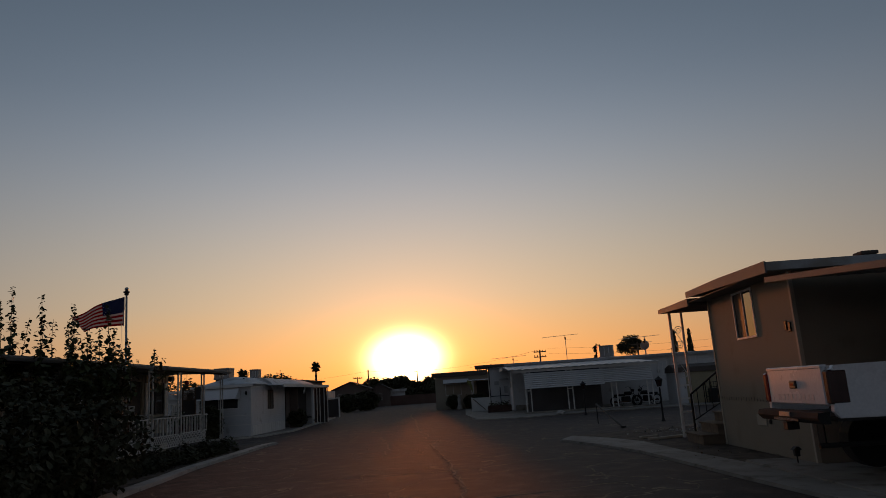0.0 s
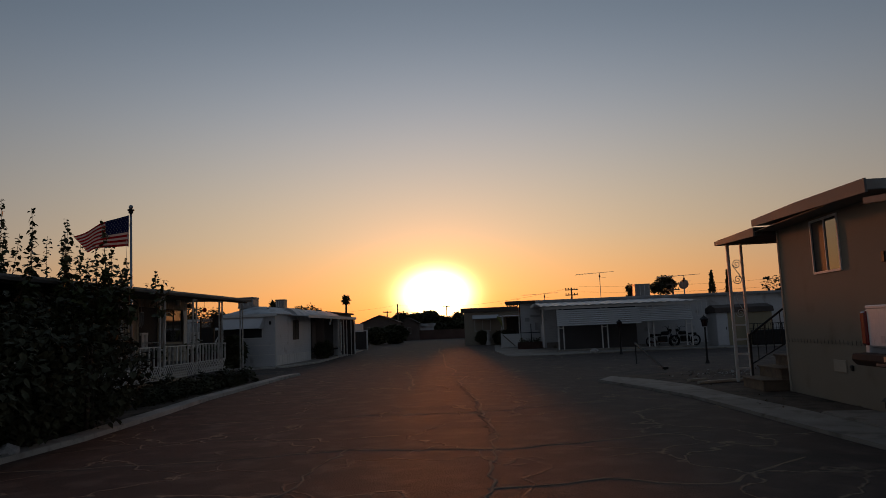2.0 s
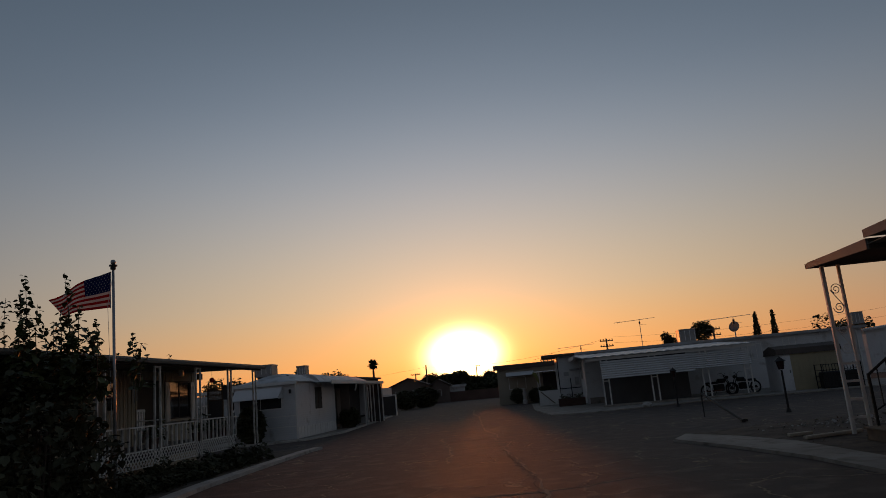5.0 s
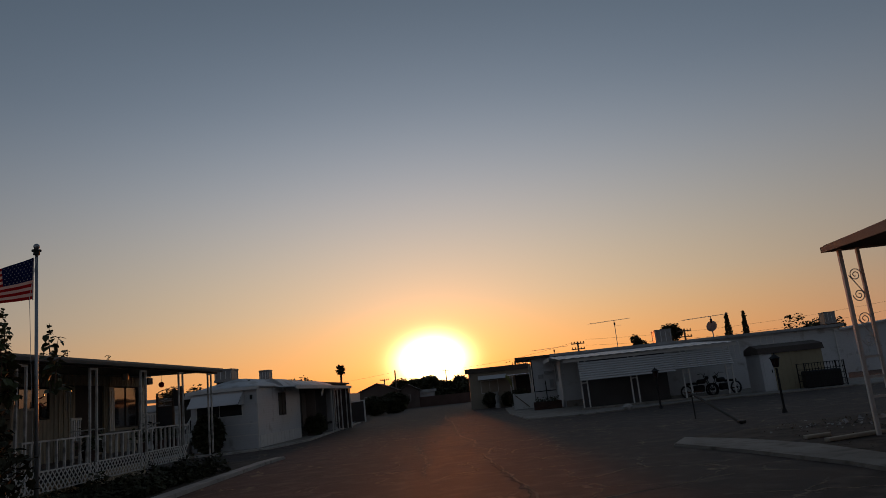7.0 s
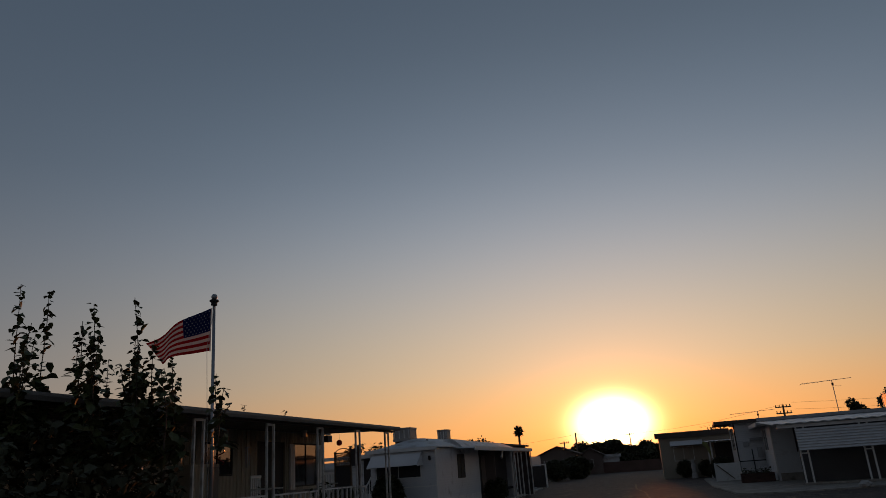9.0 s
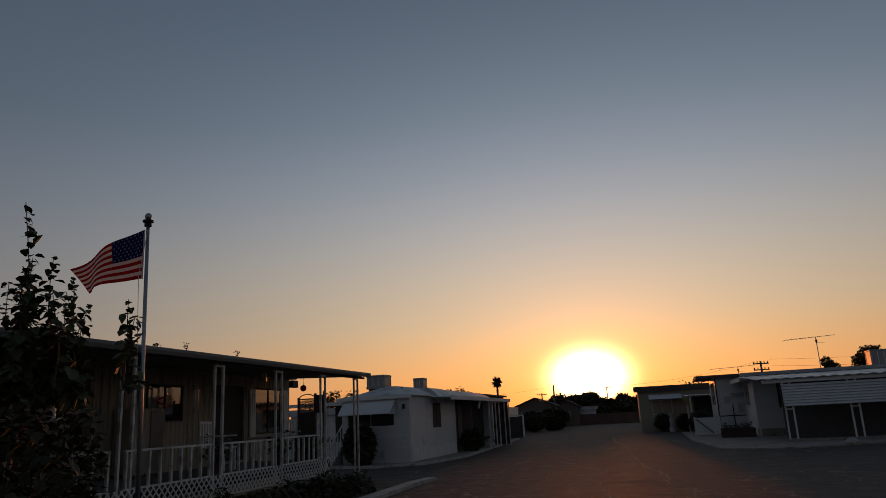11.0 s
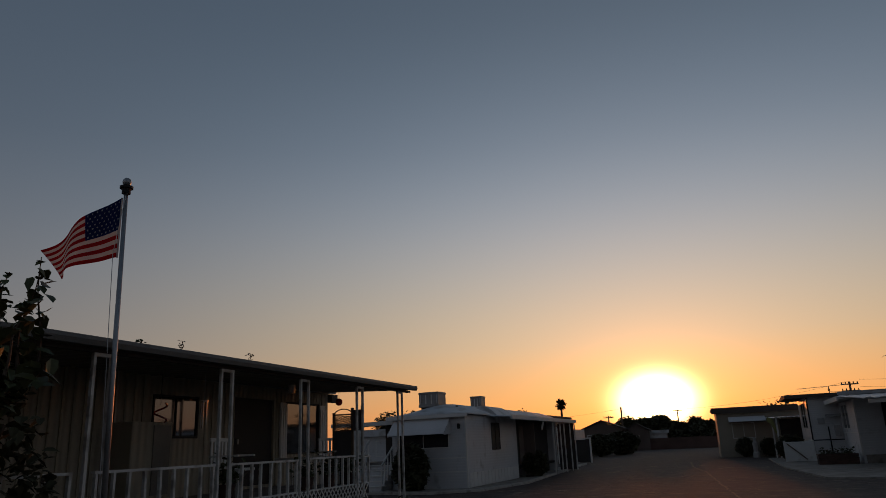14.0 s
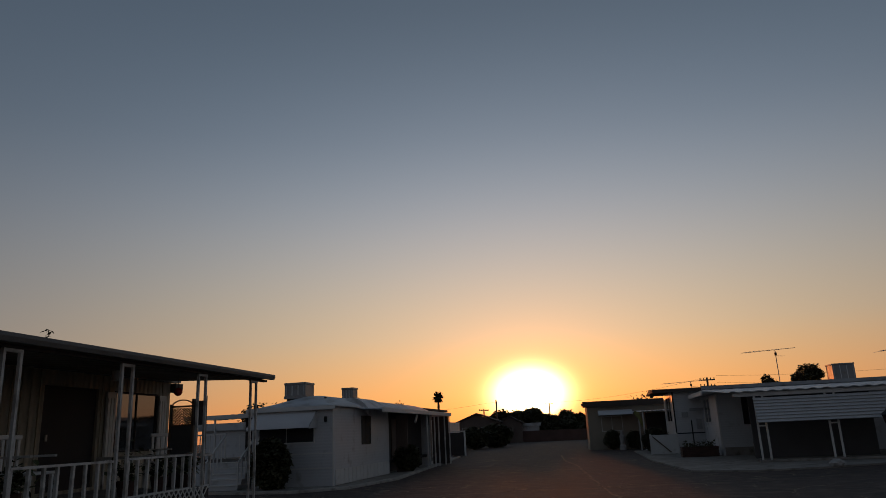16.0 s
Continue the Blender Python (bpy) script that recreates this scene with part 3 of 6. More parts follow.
    # porch roof over the far side, with iron columns
    part("porch_roof", prism(nb(), [(D + 0.03, 2.8), (D + 2.5, 2.9), (D + 2.5, 2.98), (D + 0.03, 2.95)], "x", -0.4, 3.4), BROWN_ROOF, h, "flat porch roof")
    part("porch_fascia", prism(nb(), [(D + 0.03, 2.79), (D + 2.54, 2.87), (D + 2.54, 2.96), (D + 0.03, 2.95)], "x", -0.44, -0.4), FASCIA, h)
    part("porch_fascia", bx(-0.44, 3.4, D + 2.5, D + 2.54, 2.87, 2.96), FASCIA, h)
    col = part("porch_column", bx(-0.24, -0.18, D + 2.36, D + 2.42, 0, 2.88), WHITE, h, "white iron column with scrollwork")
    part("column_leg", bx(0.06, 0.11, D + 2.36, D + 2.41, 0, 2.88), WHITE, col)
    for z0 in (2.55, 1.85):
        bm = nb()
        for s, zc in ((1, z0 - 0.1), (-1, z0 - 0.42)):
            pts = []
            for i in range(22):
                a = i / 21 * 3.6 * math.pi
                r = 0.105 * (1 - i / 26)
                pts.append((-0.035 + s * r * math.cos(a), D + 2.39, zc + s * r * math.sin(a)))
            tube(bm, pts, 0.008, 5)
        tube(bm, [(-0.14, D + 2.39, z0 - 0.1), (0.07, D + 2.39, z0 - 0.42)], 0.008, 5)
        part("scroll", bm, WHITE, col)
    for z in (1.15, 0.85, 0.55, 0.25):
        part("column_rung", bx(-0.18, 0.06, D + 2.37, D + 2.41, z, z + 0.04), WHITE, col)
    part("porch_column", bx(3.2, 3.26, D + 2.36, D + 2.42, 0, 2.88), WHITE, h)
    # steps up along the far wall
    for i in range(3):
        st = part("step", bx(-0.45 + i * 0.34, 1.9, D + 0.14, D + 1.3, 0.0 + 0.2 * i, 0.17 + 0.2 * i), WOOD, h, "worn wooden step")
        part("tread", bx(-0.49 + i * 0.34, 1.9, D + 0.12, D + 1.32, 0.17 + 0.2 * i, 0.2 + 0.2 * i, bevel=0.006), WOOD, st)
    part("door", bx(1.0, 1.85, D, D + 0.04, 0.65, 2.6), WHITE, h, "white side door")
    rail = part("stair_rail", tube(nb(), [(-0.25, D + 1.3, 0.98), (0.85, D + 1.3, 1.72), (2.1, D + 1.3, 1.72)], 0.022), IRON, h, "black iron handrail")
    part("low_rail", tube(nb(), [(-0.25, D + 1.3, 0.42), (0.85, D + 1.3, 1.0), (2.1, D + 1.3, 1.0)], 0.014), IRON, rail)
    part("newel", bx(-0.27, -0.23, D + 1.28, D + 1.32, 0.2, 1.0), IRON, rail)
    for i in range(13):
        x = -0.1 + i * 0.165
        f = min(1, (x + 0.25) / 1.1)
        part("baluster", bx(x - 0.008, x + 0.008, D + 1.29, D + 1.31, 0.42 + 0.58 * f, 0.98 + 0.74 * f), IRON, rail)
    return h


tan_house()


def pickup():
    t = thing("pickup_truck", at(5.9, 8.62, 0.12) @ Matrix.Scale(1.06, 4), "white pickup truck backed towards the street", "truck")
    hw = 0.84
    side = [(0.06, 0.76), (0.0, 0.84), (0.02, 1.3), (0.07, 1.36), (2.0, 1.37), (2.0, 0.74), (1.66, 0.74), (1.56, 0.92), (1.35, 1.02), (1.05, 1.02), (0.84, 0.92), (0.74, 0.75)]
    for s in (-1, 1):
        y = s * (hw + 0.02)
        bm = prism(nb(), side, "y", y - 0.05, y + 0.05)
        bmesh.ops.bevel(bm, geom=[e for e in bm.edges if abs(e.verts[0].co.y - e.verts[1].co.y) < 1e-5], offset=0.012, segments=2, affect="EDGES")
        part("bed_side", bm, TRUCK_PAINT, t)
        part("rub_strip", bx(0.75, 2.0, y + s * 0.05 - 0.012, y + s * 0.05 + 0.012, 0.84, 0.89), BLACK_PLASTIC, t)
        # lens colours hold the light: near one dark as shaded, far one red as sunlit
        lamp = part("tail_light", bx(-0.03, 0.2, y - 0.06, y + 0.06, 0.92, 1.31, bevel=0.02), DARK_LENS if s < 0 else RED_LENS, t, "dark red tail light")
        part("mud_flap", bx(0.6, 0.62, y - 0.13, y + 0.05, 0.3, 0.66), RUBBER, t)
    gate = bx(-0.02, 0.05, -hw + 0.06, hw - 0.06, 0.9, 1.36, bevel=0.02)
    g = part("tailgate", gate, TRUCK_PAINT, t, "white tailgate with a dark latch handle")
    part("gate_lip", bx(-0.03, 0.055, -hw + 0.06, hw - 0.06, 1.33, 1.375, bevel=0.012), TRUCK_PAINT, g)
    part("handle", bx(-0.045, -0.01, -0.09, 0.09, 1.1, 1.2, bevel=0.012), BLACK_PLASTIC, g, "dark latch with a red mark")
    part("badge", bx(-0.05, -0.03, -0.045, 0.045, 1.135, 1.165), RED_LENS, g)
    for i in range(9):
        part("letter_bar", bx(-0.0225, -0.0195, -0.5 + i * 0.115, -0.42 + i * 0.115, 0.95, 1.03), FADED, g)
    part("bed_floor", bx(0.05, 2.0, -hw, hw, 0.72, 0.78), BLACK_PLASTIC, t)
    part("bed_front", bx(1.95, 2.0, -hw, hw, 0.72, 1.37), TRUCK_PAINT, t)
    bump = prism(nb(), [(-0.17, 0.74), (-0.19, 0.77), (-0.17, 0.83), (-0.04, 0.84), (-0.04, 0.7), (-0.13, 0.7)], "y", -hw - 0.02, hw + 0.02)
    b = part("rear_bumper", bump, RUBBER, t, "dark rear bumper")
    part("step_strip", bx(-0.205, -0.17, -0.38, 0.3, 0.72, 0.75), CHROME, b, "bright chrome strip")
    part("number_plate", bx(-0.197, -0.185, -0.15, 0.15, 0.77, 0.825), STEEL, b)
    part("hitch", bx(-0.2, -0.05, -0.05, 0.05, 0.6, 0.7), IRON, b)
    cab = prism(nb(), [(2.0, 0.55), (2.0, 1.36), (2.12, 1.82), (3.3, 1.84), (3.9, 1.32), (5.2, 1.22), (5.35, 1.0), (5.35, 0.55)], "y", -hw - 0.03, hw + 0.03)
    bmesh.ops.bevel(cab, geom=cab.edges[:], offset=0.03, segments=2, affect="EDGES")
    c = part("cab", cab, TRUCK_PAINT, t)
    part("rear_window", prism(nb(), [(1.99, 1.4), (1.985, 1.405), (2.09, 1.76), (2.1, 1.76)], "y", -0.62, 0.62), GLASS, c)
    for s in (-1, 1):
        y = s * (hw + 0.035)
        part("side_window", prism(nb(), [(2.2, 1.4), (2.27, 1.74), (3.2, 1.76), (3.6, 1.4)], "y", y - 0.008, y + 0.008), GLASS, c)
    for x in (1.2, 4.45):
        for s in (-1, 1):
            y = s * (hw - 0.12)
            w = part("wheel", rod(nb(), (x, y - 0.12, 0.36), (x, y + 0.12, 0.36), 0.36, 24), RUBBER, t, "black tyre with a steel rim")
            part("rim", rod(nb(), (x, y + s * 0.1, 0.36), (x, y + s * 0.128, 0.36), 0.2, 16), STEEL, w)
    part("axle", rod(nb(), (1.2, -0.7, 0.36), (1.2, 0.7, 0.36), 0.06, 8), IRON, t)
    part("exhaust", rod(nb(), (0.0, -0.4, 0.42), (1.9, -0.4, 0.42), 0.03, 8), IRON, t)


pickup()
g = thing("garden_light", at(6.62, 10.6, 0.06), "small dark lantern stake light by the wall", "garden light")
part("stake", rod(nb(), (0, 0, 0), (0, 0, 0.12), 0.012, 6), IRON, g)
part("lantern", bx(-0.04, 0.04, -0.04, 0.04, 0.12, 0.22, bevel=0.008), IRON, g)
part("cap", prism(nb(), [(-0.07, 0.22), (0.07, 0.22), (0.02, 0.27), (-0.02, 0.27)], "y", -0.06, 0.06), IRON, g)


# ---- home with the white-railed deck ----
def patio_post(parent, v, z0, z1, name="patio_post"):
    """Two slim legs joined by a cap, with a thin web between."""
    p = part(name, bx(-0.02, 0.02, v - 0.15, v - 0.11, z0, z1), WORN_WHITE, parent, "slim white double-leg patio post")
    part("leg", bx(-0.02, 0.02, v + 0.11, v + 0.15, z0, z1), WORN_WHITE, p)
    part("cap", bx(-0.022, 0.022, v - 0.15, v + 0.15, z1 - 0.04, z1), WORN_WHITE, p)
    return p


def deck_home():
    h = thing("deck_mobile_home", at(-6.42, 0.03, 0.045, 3.0), "olive single-wide home with a covered deck", "house")
    v0, v1 = 6.0, 25.3
    X = -2.2
    bm = nb()
    holes = [(19.25, 20.35, 1.75, 2.4), (21.5, 22.9, 0.8, 2.5), (23.4, 24.78, 1.4, 2.45)]
    wall_with_holes(bm, "x", X - 0.12, X, v0, v1, 0.0, 2.75, holes)
    bmesh.ops.remove_doubles(bm, verts=bm.verts[:], dist=1e-4)
    part("wall", bm, OLIVE, h, "olive siding with vertical ribs")
    part("wall", bx(X - 3.7, X - 0.12, v1 - 0.12, v1, 0, 2.75), OLIVE, h)
    part("wall", bx(X - 3.7, X - 0.12, v0, v0 + 0.12, 0, 2.75), OLIVE, h)
    part("wall", bx(X - 3.82, X - 3.7, v0, v1, 0, 2.75), OLIVE, h)
    part("inner_floor", bx(X - 3.7, X - 0.12, v0 + 0.12, v1 - 0.12, 0.5, 0.6), DARK, h)
    for i in range(int((v1 - 15.0) / 0.2)):
        y = 15.0 + i * 0.2
        if not any(a - 0.08 < y < b + 0.08 for a, b, _, _ in holes):
            part("siding_rib", bx(X, X + 0.018, y - 0.02, y + 0.02, 0.62, 2.74), OLIVE, h)
    roof = prism(nb(), [(X + 0.1, 2.76), (X - 1.9, 2.82), (X - 4.0, 2.76), (X - 4.0, 2.82), (X - 1.9, 2.88), (X + 0.1, 2.82)], "y", v0 - 0.2, v1 + 0.25)
    part("roof", roof, GREY_ROOF, h, "low grey metal roof")
    # patio cover
    part("patio_cover", ribbed(nb(), X, 0.14, v0, 25.2, lambda x, y: 2.74 - (x - X) * 0.035 + (y - 25.0) * 0.008 + 0.04, 0.3, 0.03, 0.015, axis="y"), SOFFIT, h, "ribbed metal patio cover")
    gut = prism(nb(), [(0.1, 2.645), (0.18, 2.645), (0.2, 2.7), (0.19, 2.745), (0.1, 2.745)], "y", v0, 25.26)
    for q in gut.verts:
        q.co.z += (q.co.y - 25.0) * 0.008 + 0.04
    part("gutter", gut, FASCIA, h, "brown metal gutter edge")
    bm = bx(-0.04, 0.04, v0, 25.2, 2.6, 2.645)
    for q in bm.verts:
        q.co.z += (q.co.y - 25.0) * 0.008 + 0.04
    part("beam", bm, DARK_SIDING, h)
    for v in (15.85, 18.16, 20.36, 22.53):
        patio_post(h, v, 0.4, 2.6 + (v - 25.0) * 0.008 + 0.04)
    patio_post(h, 24.62, 0.0, 2.635)
    # windows and door
    window(h, "x", X, 1, 19.25, 20.35, 1.75, 2.4, DARK_SIDING)
    window(h, "x", X, 1, 23.4, 24.78, 1.4, 2.45, DARK_SIDING)
    for y in (23.22, 24.96):
        sh = part("shutter", bx(X + 0.02, X + 0.05, y - 0.13, y + 0.13, 1.3, 2.46), WHITE, h, "white louvred shutter")
        for k in range(3):
            part("shutter_slat", bx(X + 0.05, X + 0.065, y - 0.12 + k * 0.09, y - 0.06 + k * 0.09, 1.2, 2.35), WHITE, sh)
    dr = part("door", bx(X - 0.1, X - 0.05, 21.5, 22.9, 0.78, 2.5), DARK_SIDING, h, "dark recessed front door")
    part("door_handle", bx(X - 0.05, X - 0.02, 21.65, 21.69, 1.6, 1.7), STEEL, dr)
    part("wall_vent", bx(X - 0.02, X + 0.12, 25.3, 25.6, 2.55, 2.74), BROWN_ROOF, h)
    part("porch_light", rod(nb(), (X + 1.2, 21.6, 2.5), (X + 1.2, 21.6, 2.66), 0.07, 10), WHITE, h)
    # utility cupboard against the wall
    cb = part("cupboard", bx(X + 0.02, X + 0.45, 18.3, 19.2, 0.8, 1.95, bevel=0.01), OLIVE, h, "olive storage cupboard on the deck")
    part("cupboard_door", bx(X + 0.45, X + 0.47, 18.76, 19.14, 0.85, 1.9), SOFFIT, cb)
    return h


deck_home()


def deck():
    d = thing("deck", at(-6.42, 0.03, 0.195, 3.0), "raised deck with white railing and lattice skirt", "deck")
    y = 14.4
    while y < 22.9:
        part("deck_board", bx(-2.16, -0.02, y, y + 0.13, 0.56, 0.6), DECK_GREY, d)
        y += 0.14
    part("rim_joist", bx(-0.06, -0.02, 14.4, 22.95, 0.42, 0.56), DARK_SIDING, d, "dark rim board")
    spans = [(14.4, 15.55), (15.85, 17.96), (18.3, 20.16), (20.5, 22.28), (22.62, 22.95)]
    rng = random.Random(9)
    panels = []
    for a, b in spans:
        rail = part("railing", bx(-0.03, 0.03, a, b, 1.11, 1.14, m=Matrix.Translation((0, 0, rng.uniform(-0.012, 0.012)))), WORN_WHITE, d, "white wooden railing")
        k = max(1, round((b - a) / 0.27))
        for i in range(k + 1):
            yy = a + 0.03 + (b - a - 0.06) * i / k + rng.uniform(-0.02, 0.02)
            part("baluster", bx(-0.02, 0.02, -0.017, 0.017, 0.0, 0.51, m=Matrix.Translation((0, yy, 0.6)) @ Matrix.Rotation(rng.uniform(-0.02, 0.02), 4, "X")), WORN_WHITE, rail)
        panel = part("lattice_panel", bx(-0.012, 0.012, a, b, 0.605, 0.63), WHITE, d, "white diagonal garden lattice")
        part("lattice_frame", bx(-0.012, 0.012, a, b, 0.27, 0.29), WHITE, panel)
        panels.append((b, panel))
    pitch, z0, z1 = 0.135, 0.28, 0.615
    for s in (0, 1):
        w, dy, x = 0.017, z1 - z0, -0.006 + 0.008 * s
        ends = [(0, z0), (dy, z1)] if s == 0 else [(dy, z0), (0, z1)]
        pts = [(ends[0][0] - w, ends[0][1]), (ends[0][0] + w, ends[0][1]), (ends[1][0] + w, ends[1][1]), (ends[1][0] - w, ends[1][1])]
        strip = finish("lattice_strip", prism(nb(), pts, "x", x + 0.022, x + 0.028), WHITE)
        t = 14.42
        while t + dy < 22.96:
            o = new("lattice_strip", strip)
            o.parent = next(q for b, q in panels if t <= b or b > 22.9)
            o.location = (0, t, 0)
            t += pitch
    for y in (14.45, 22.93):
        end = part("end_railing", bx(-2.16, 0.0, y - 0.03, y + 0.03, 1.1, 1.15), WORN_WHITE, d)
        for i in range(8):
            part("baluster", bx(-2.05 + i * 0.27, -2.01 + i * 0.27, y - 0.02, y + 0.02, 0.6, 1.1), WORN_WHITE, end)
    return d


deck()


def flag_pole():
    p = thing("flagpole", at(-6.84, 15.6, 0.045) @ Matrix.Diagonal((1, 1, 1.025, 1)), "slim metal flagpole flying a striped flag", "flagpole")
    part("pole", rod(nb(), (0.07, 0, 0), (0, 0, 4.26), 0.034, 12, 0.024), STEEL, p, smooth=True)
    top = part("truck_cap", rod(nb(), (0, 0, 4.24), (0, 0, 4.3), 0.05, 12), IRON, p)
    part("collar", rod(nb(), (0, 0, 4.3), (0, 0, 4.325), 0.075, 12), IRON, top)
    bm = nb()
    bmesh.ops.create_uvsphere(bm, u_segments=14, v_segments=8, radius=0.05, matrix=Matrix.Translation((0, 0, 4.38)))
    part("ball", bm, STEEL, top, "round finial ball", smooth=True)
    part("halyard", tube(nb(), [(0.03, -0.03, 4.2), (-0.09, -0.03, 3.55), (0.02, -0.04, 1.2)], 0.004, 5), WHITE, p)
    # waving flag with thirteen stripes and a blue field
    L, Hh = 1.5, 0.69
    NX, NZ = 52, 26

    def spot(i, k):
        s, t = i / NX, k / NZ
        wav = 0.06 * s * math.sin(2 * math.pi * (1.25 * s + 0.25 * t))
        sag = -(0.12 + 0.24 * t) * s ** 1.15
        return Vector((-0.05 - s * L * 0.93 * (1 - 0.2 * (1 - t) * s), 0.12 * s + wav * 1.8, 4.2 - Hh * (1 - t) * (1 - 0.12 * s) + sag + 0.03 * math.sin(5 * s) * s))
    f = part("flag", bx(-0.06, -0.045, -0.006, 0.006, 3.5, 4.2), WHITE_CLOTH, p, "striped flag with a starred blue field")

    def patch(i0, i1, k0, k1, material, nm, off=0.0):
        bm = nb()
        g = {}
        for i in range(i0, i1 + 1):
            for k in range(k0, k1 + 1):
                c = spot(i, k)
                for s in (0, 1):
                    g[i, k, s] = bm.verts.new(c + Vector((0, (s - 0.5) * (0.004 + off), 0)))
        for i in range(i0, i1):
            for k in range(k0, k1):
                bm.faces.new((g[i, k, 0], g[i + 1, k, 0], g[i + 1, k + 1, 0], g[i, k + 1, 0]))
                bm.faces.new((g[i, k, 1], g[i, k + 1, 1], g[i + 1, k + 1, 1], g[i + 1, k, 1]))
        return part(nm, bm, material, f, smooth=True)
    for k in range(13):
        patch(21 if k >= 6 else 0, NX, k * 2, k * 2 + 2, RED_CLOTH if k % 2 == 0 else WHITE_CLOTH, "stripe")
    field = patch(0, 21, 12, 26, BLUE_CLOTH, "blue_field")
    for r in range(7):
        for c in range(8 if r % 2 == 0 else 7):
            i, k = 1.6 + c * 2.55 + (1.27 if r % 2 else 0), 13.2 + r * 1.9
            bm = nb()
            for s in (-1, 1):
                vs = []
                for q in range(10):
                    rad = 0.017 if q % 2 == 0 else 0.007
                    a = math.pi / 2 + q * math.pi / 5
                    vs.append(bm.verts.new(spot(i + rad * math.cos(a) / L * NX, k + rad * math.sin(a) / Hh * NZ) + Vector((0, s * 0.006, 0))))
                bm.faces.new(vs)
            part("star", bm, WHITE_CLOTH, field)


flag_pole()


# ---- planting along the left kerb ----
def shrub():
    rng = random.Random(11)
    sh = thing("tall_shrub", at(-6.4, 11.55, 0.045), "overgrown leafy shrub with tall upright shoots", "shrub")
    spots = []
    mounds = [(-0.2, -5.5, 0.95, 1.4, 1.6, 1.1), (-0.1, -3.2, 1.0, 1.4, 1.7, 1.15), (-0.1, -1.0, 1.1, 1.35, 1.5, 1.2), (-0.1, 0.9, 1.1, 1.2, 1.2, 1.3), (-0.5, 2.3, 1.1, 0.65, 1.0, 1.25), (0.85, 0.35, 0.95, 0.95, 1.05, 0.9), (0.9, -1.4, 0.9, 0.85, 1.2, 0.85), (-0.6, 3.0, 0.9, 0.4, 0.6, 0.9), (1.1, -3.4, 0.85, 0.8, 1.3, 0.8)]
    for cx, cy, cz, rx, ry, rz in mounds:
        for _ in range(int(1500 * rx * ry)):
            a, b = rng.uniform(0, 2 * math.pi), math.acos(rng.uniform(-1, 1))
            r = rng.uniform(0.55, 1.0) ** 0.5 * (1 + 0.18 * noise.noise(Vector((a * 1.5, b * 2, cy))))
            p = (cx + rx * r * math.sin(b) * math.cos(a), cy + ry * r * math.sin(b) * math.sin(a), cz + rz * r * math.cos(b))
            if p[2] > 0.02:
                spots.append((*p, rng.uniform(0.7, 1.25)))
    me = leaf_mesh("crown", spots, 3, (0.07, 0.13))
    me.materials.append(LEAF_DARK)
    crown = tagged(new("crown", me), "dense mass of green leaves", kind="stuff")
    crown.parent = sh
    for i, (cx, cy, cz, rx, ry, rz) in enumerate(mounds[:6]):
        bm = nb()
        for k in range(5):
            q = (cx + rng.uniform(-0.6, 0.6) * rx, cy + rng.uniform(-0.6, 0.6) * ry, cz + rz * 0.5)
            rod(bm, (cx + rng.uniform(-0.15, 0.15), cy + rng.uniform(-0.2, 0.2), 0), q, 0.035, 6, 0.015)
        part("stem", bm, BARK, sh)
    # upright shoots with leaves set alternately
    shoots = [(-0.4, -3.6, 3.4), (-0.35, -2.6, 3.55), (-0.3, -1.8, 3.3), (-0.4, -0.55, 3.7), (-0.4, -1.2, 3.35), (-0.4, -4.6, 3.3), (-0.35, -5.5, 3.5),
              (-1.54, 1.45, 4.3), (-0.65, 1.05, 4.03), (-0.17, 1.35, 3.8), (0.7, 1.15, 3.75), (1.2, 1.05, 2.8), (1.35, 1.75, 2.82), (1.72, 1.25, 2.42), (1.55, 1.45, 2.6),
              (-1.2, 1.2, 3.6), (-0.4, 1.6, 3.5), (0.3, 1.5, 3.35), (-0.9, 1.8, 3.6), (0.5, 0.7, 3.25), (0.95, 1.5, 3.05), (-2.0, 1.2, 3.9), (0.05, 0.9, 3.5), (-0.3, 0.4, 3.45), (0.62, 1.45, 3.3), (-1.75, 1.7, 3.7), (-0.1, 1.95, 3.15), (0.45, 1.9, 2.9), (0.75, 1.7, 2.95), (-0.7, 2.1, 3.3), (0.9, 0.9, 2.9),
              (-0.4, 2.25, 3.2), (-0.5, 2.5, 3.1), (-0.35, 2.9, 2.95), (-0.45, 2.75, 3.1)]
    for k, (x, y, top) in enumerate(shoots):
        top -= 0.045
        base = 1.9
        lean = (rng.uniform(-0.12, 0.12), rng.uniform(-0.16, 0.16))
        n = 9
        pts = []
        for i in range(n + 1):
            f = i / n
            pts.append(Vector((x + lean[0] * f * f, y + lean[1] * f * f + 0.02 * math.sin(7 * f + k), base + (top - base) * f)))
        bm = nb()
        for i in range(n):
            rod(bm, pts[i], pts[i + 1], 0.011 * (1 - 0.75 * i / n), 5)
        st = part("shoot", bm, BARK, sh, "thin upright shoot")
        ls = []
        z = base
        while z < top:
            f = (z - base) / (top - base)
            i = min(n - 1, int(f * n))
            p = pts[i].lerp(pts[i + 1], f * n - i)
            for _ in range((1 if x > 1.0 else 5) if f < 0.5 else 2):
                sp = 0.03 + 0.1 * (1 - f) * rng.random()
                a = rng.uniform(0, 6.28)
                ls.append((p.x + sp * math.cos(a), p.y + sp * math.sin(a), p.z, 0.55 + 0.75 * (1 - f) ** 0.7))
            z += 0.045 + 0.02 * rng.random()
        me = leaf_mesh("shoot_leaves", ls, 100 + k, (0.085, 0.14), 0.4)
        me.materials.append(LEAF)
        o = tagged(new("shoot_leaves", me), kind="stuff")
        o.parent = st
    return sh


shrub()


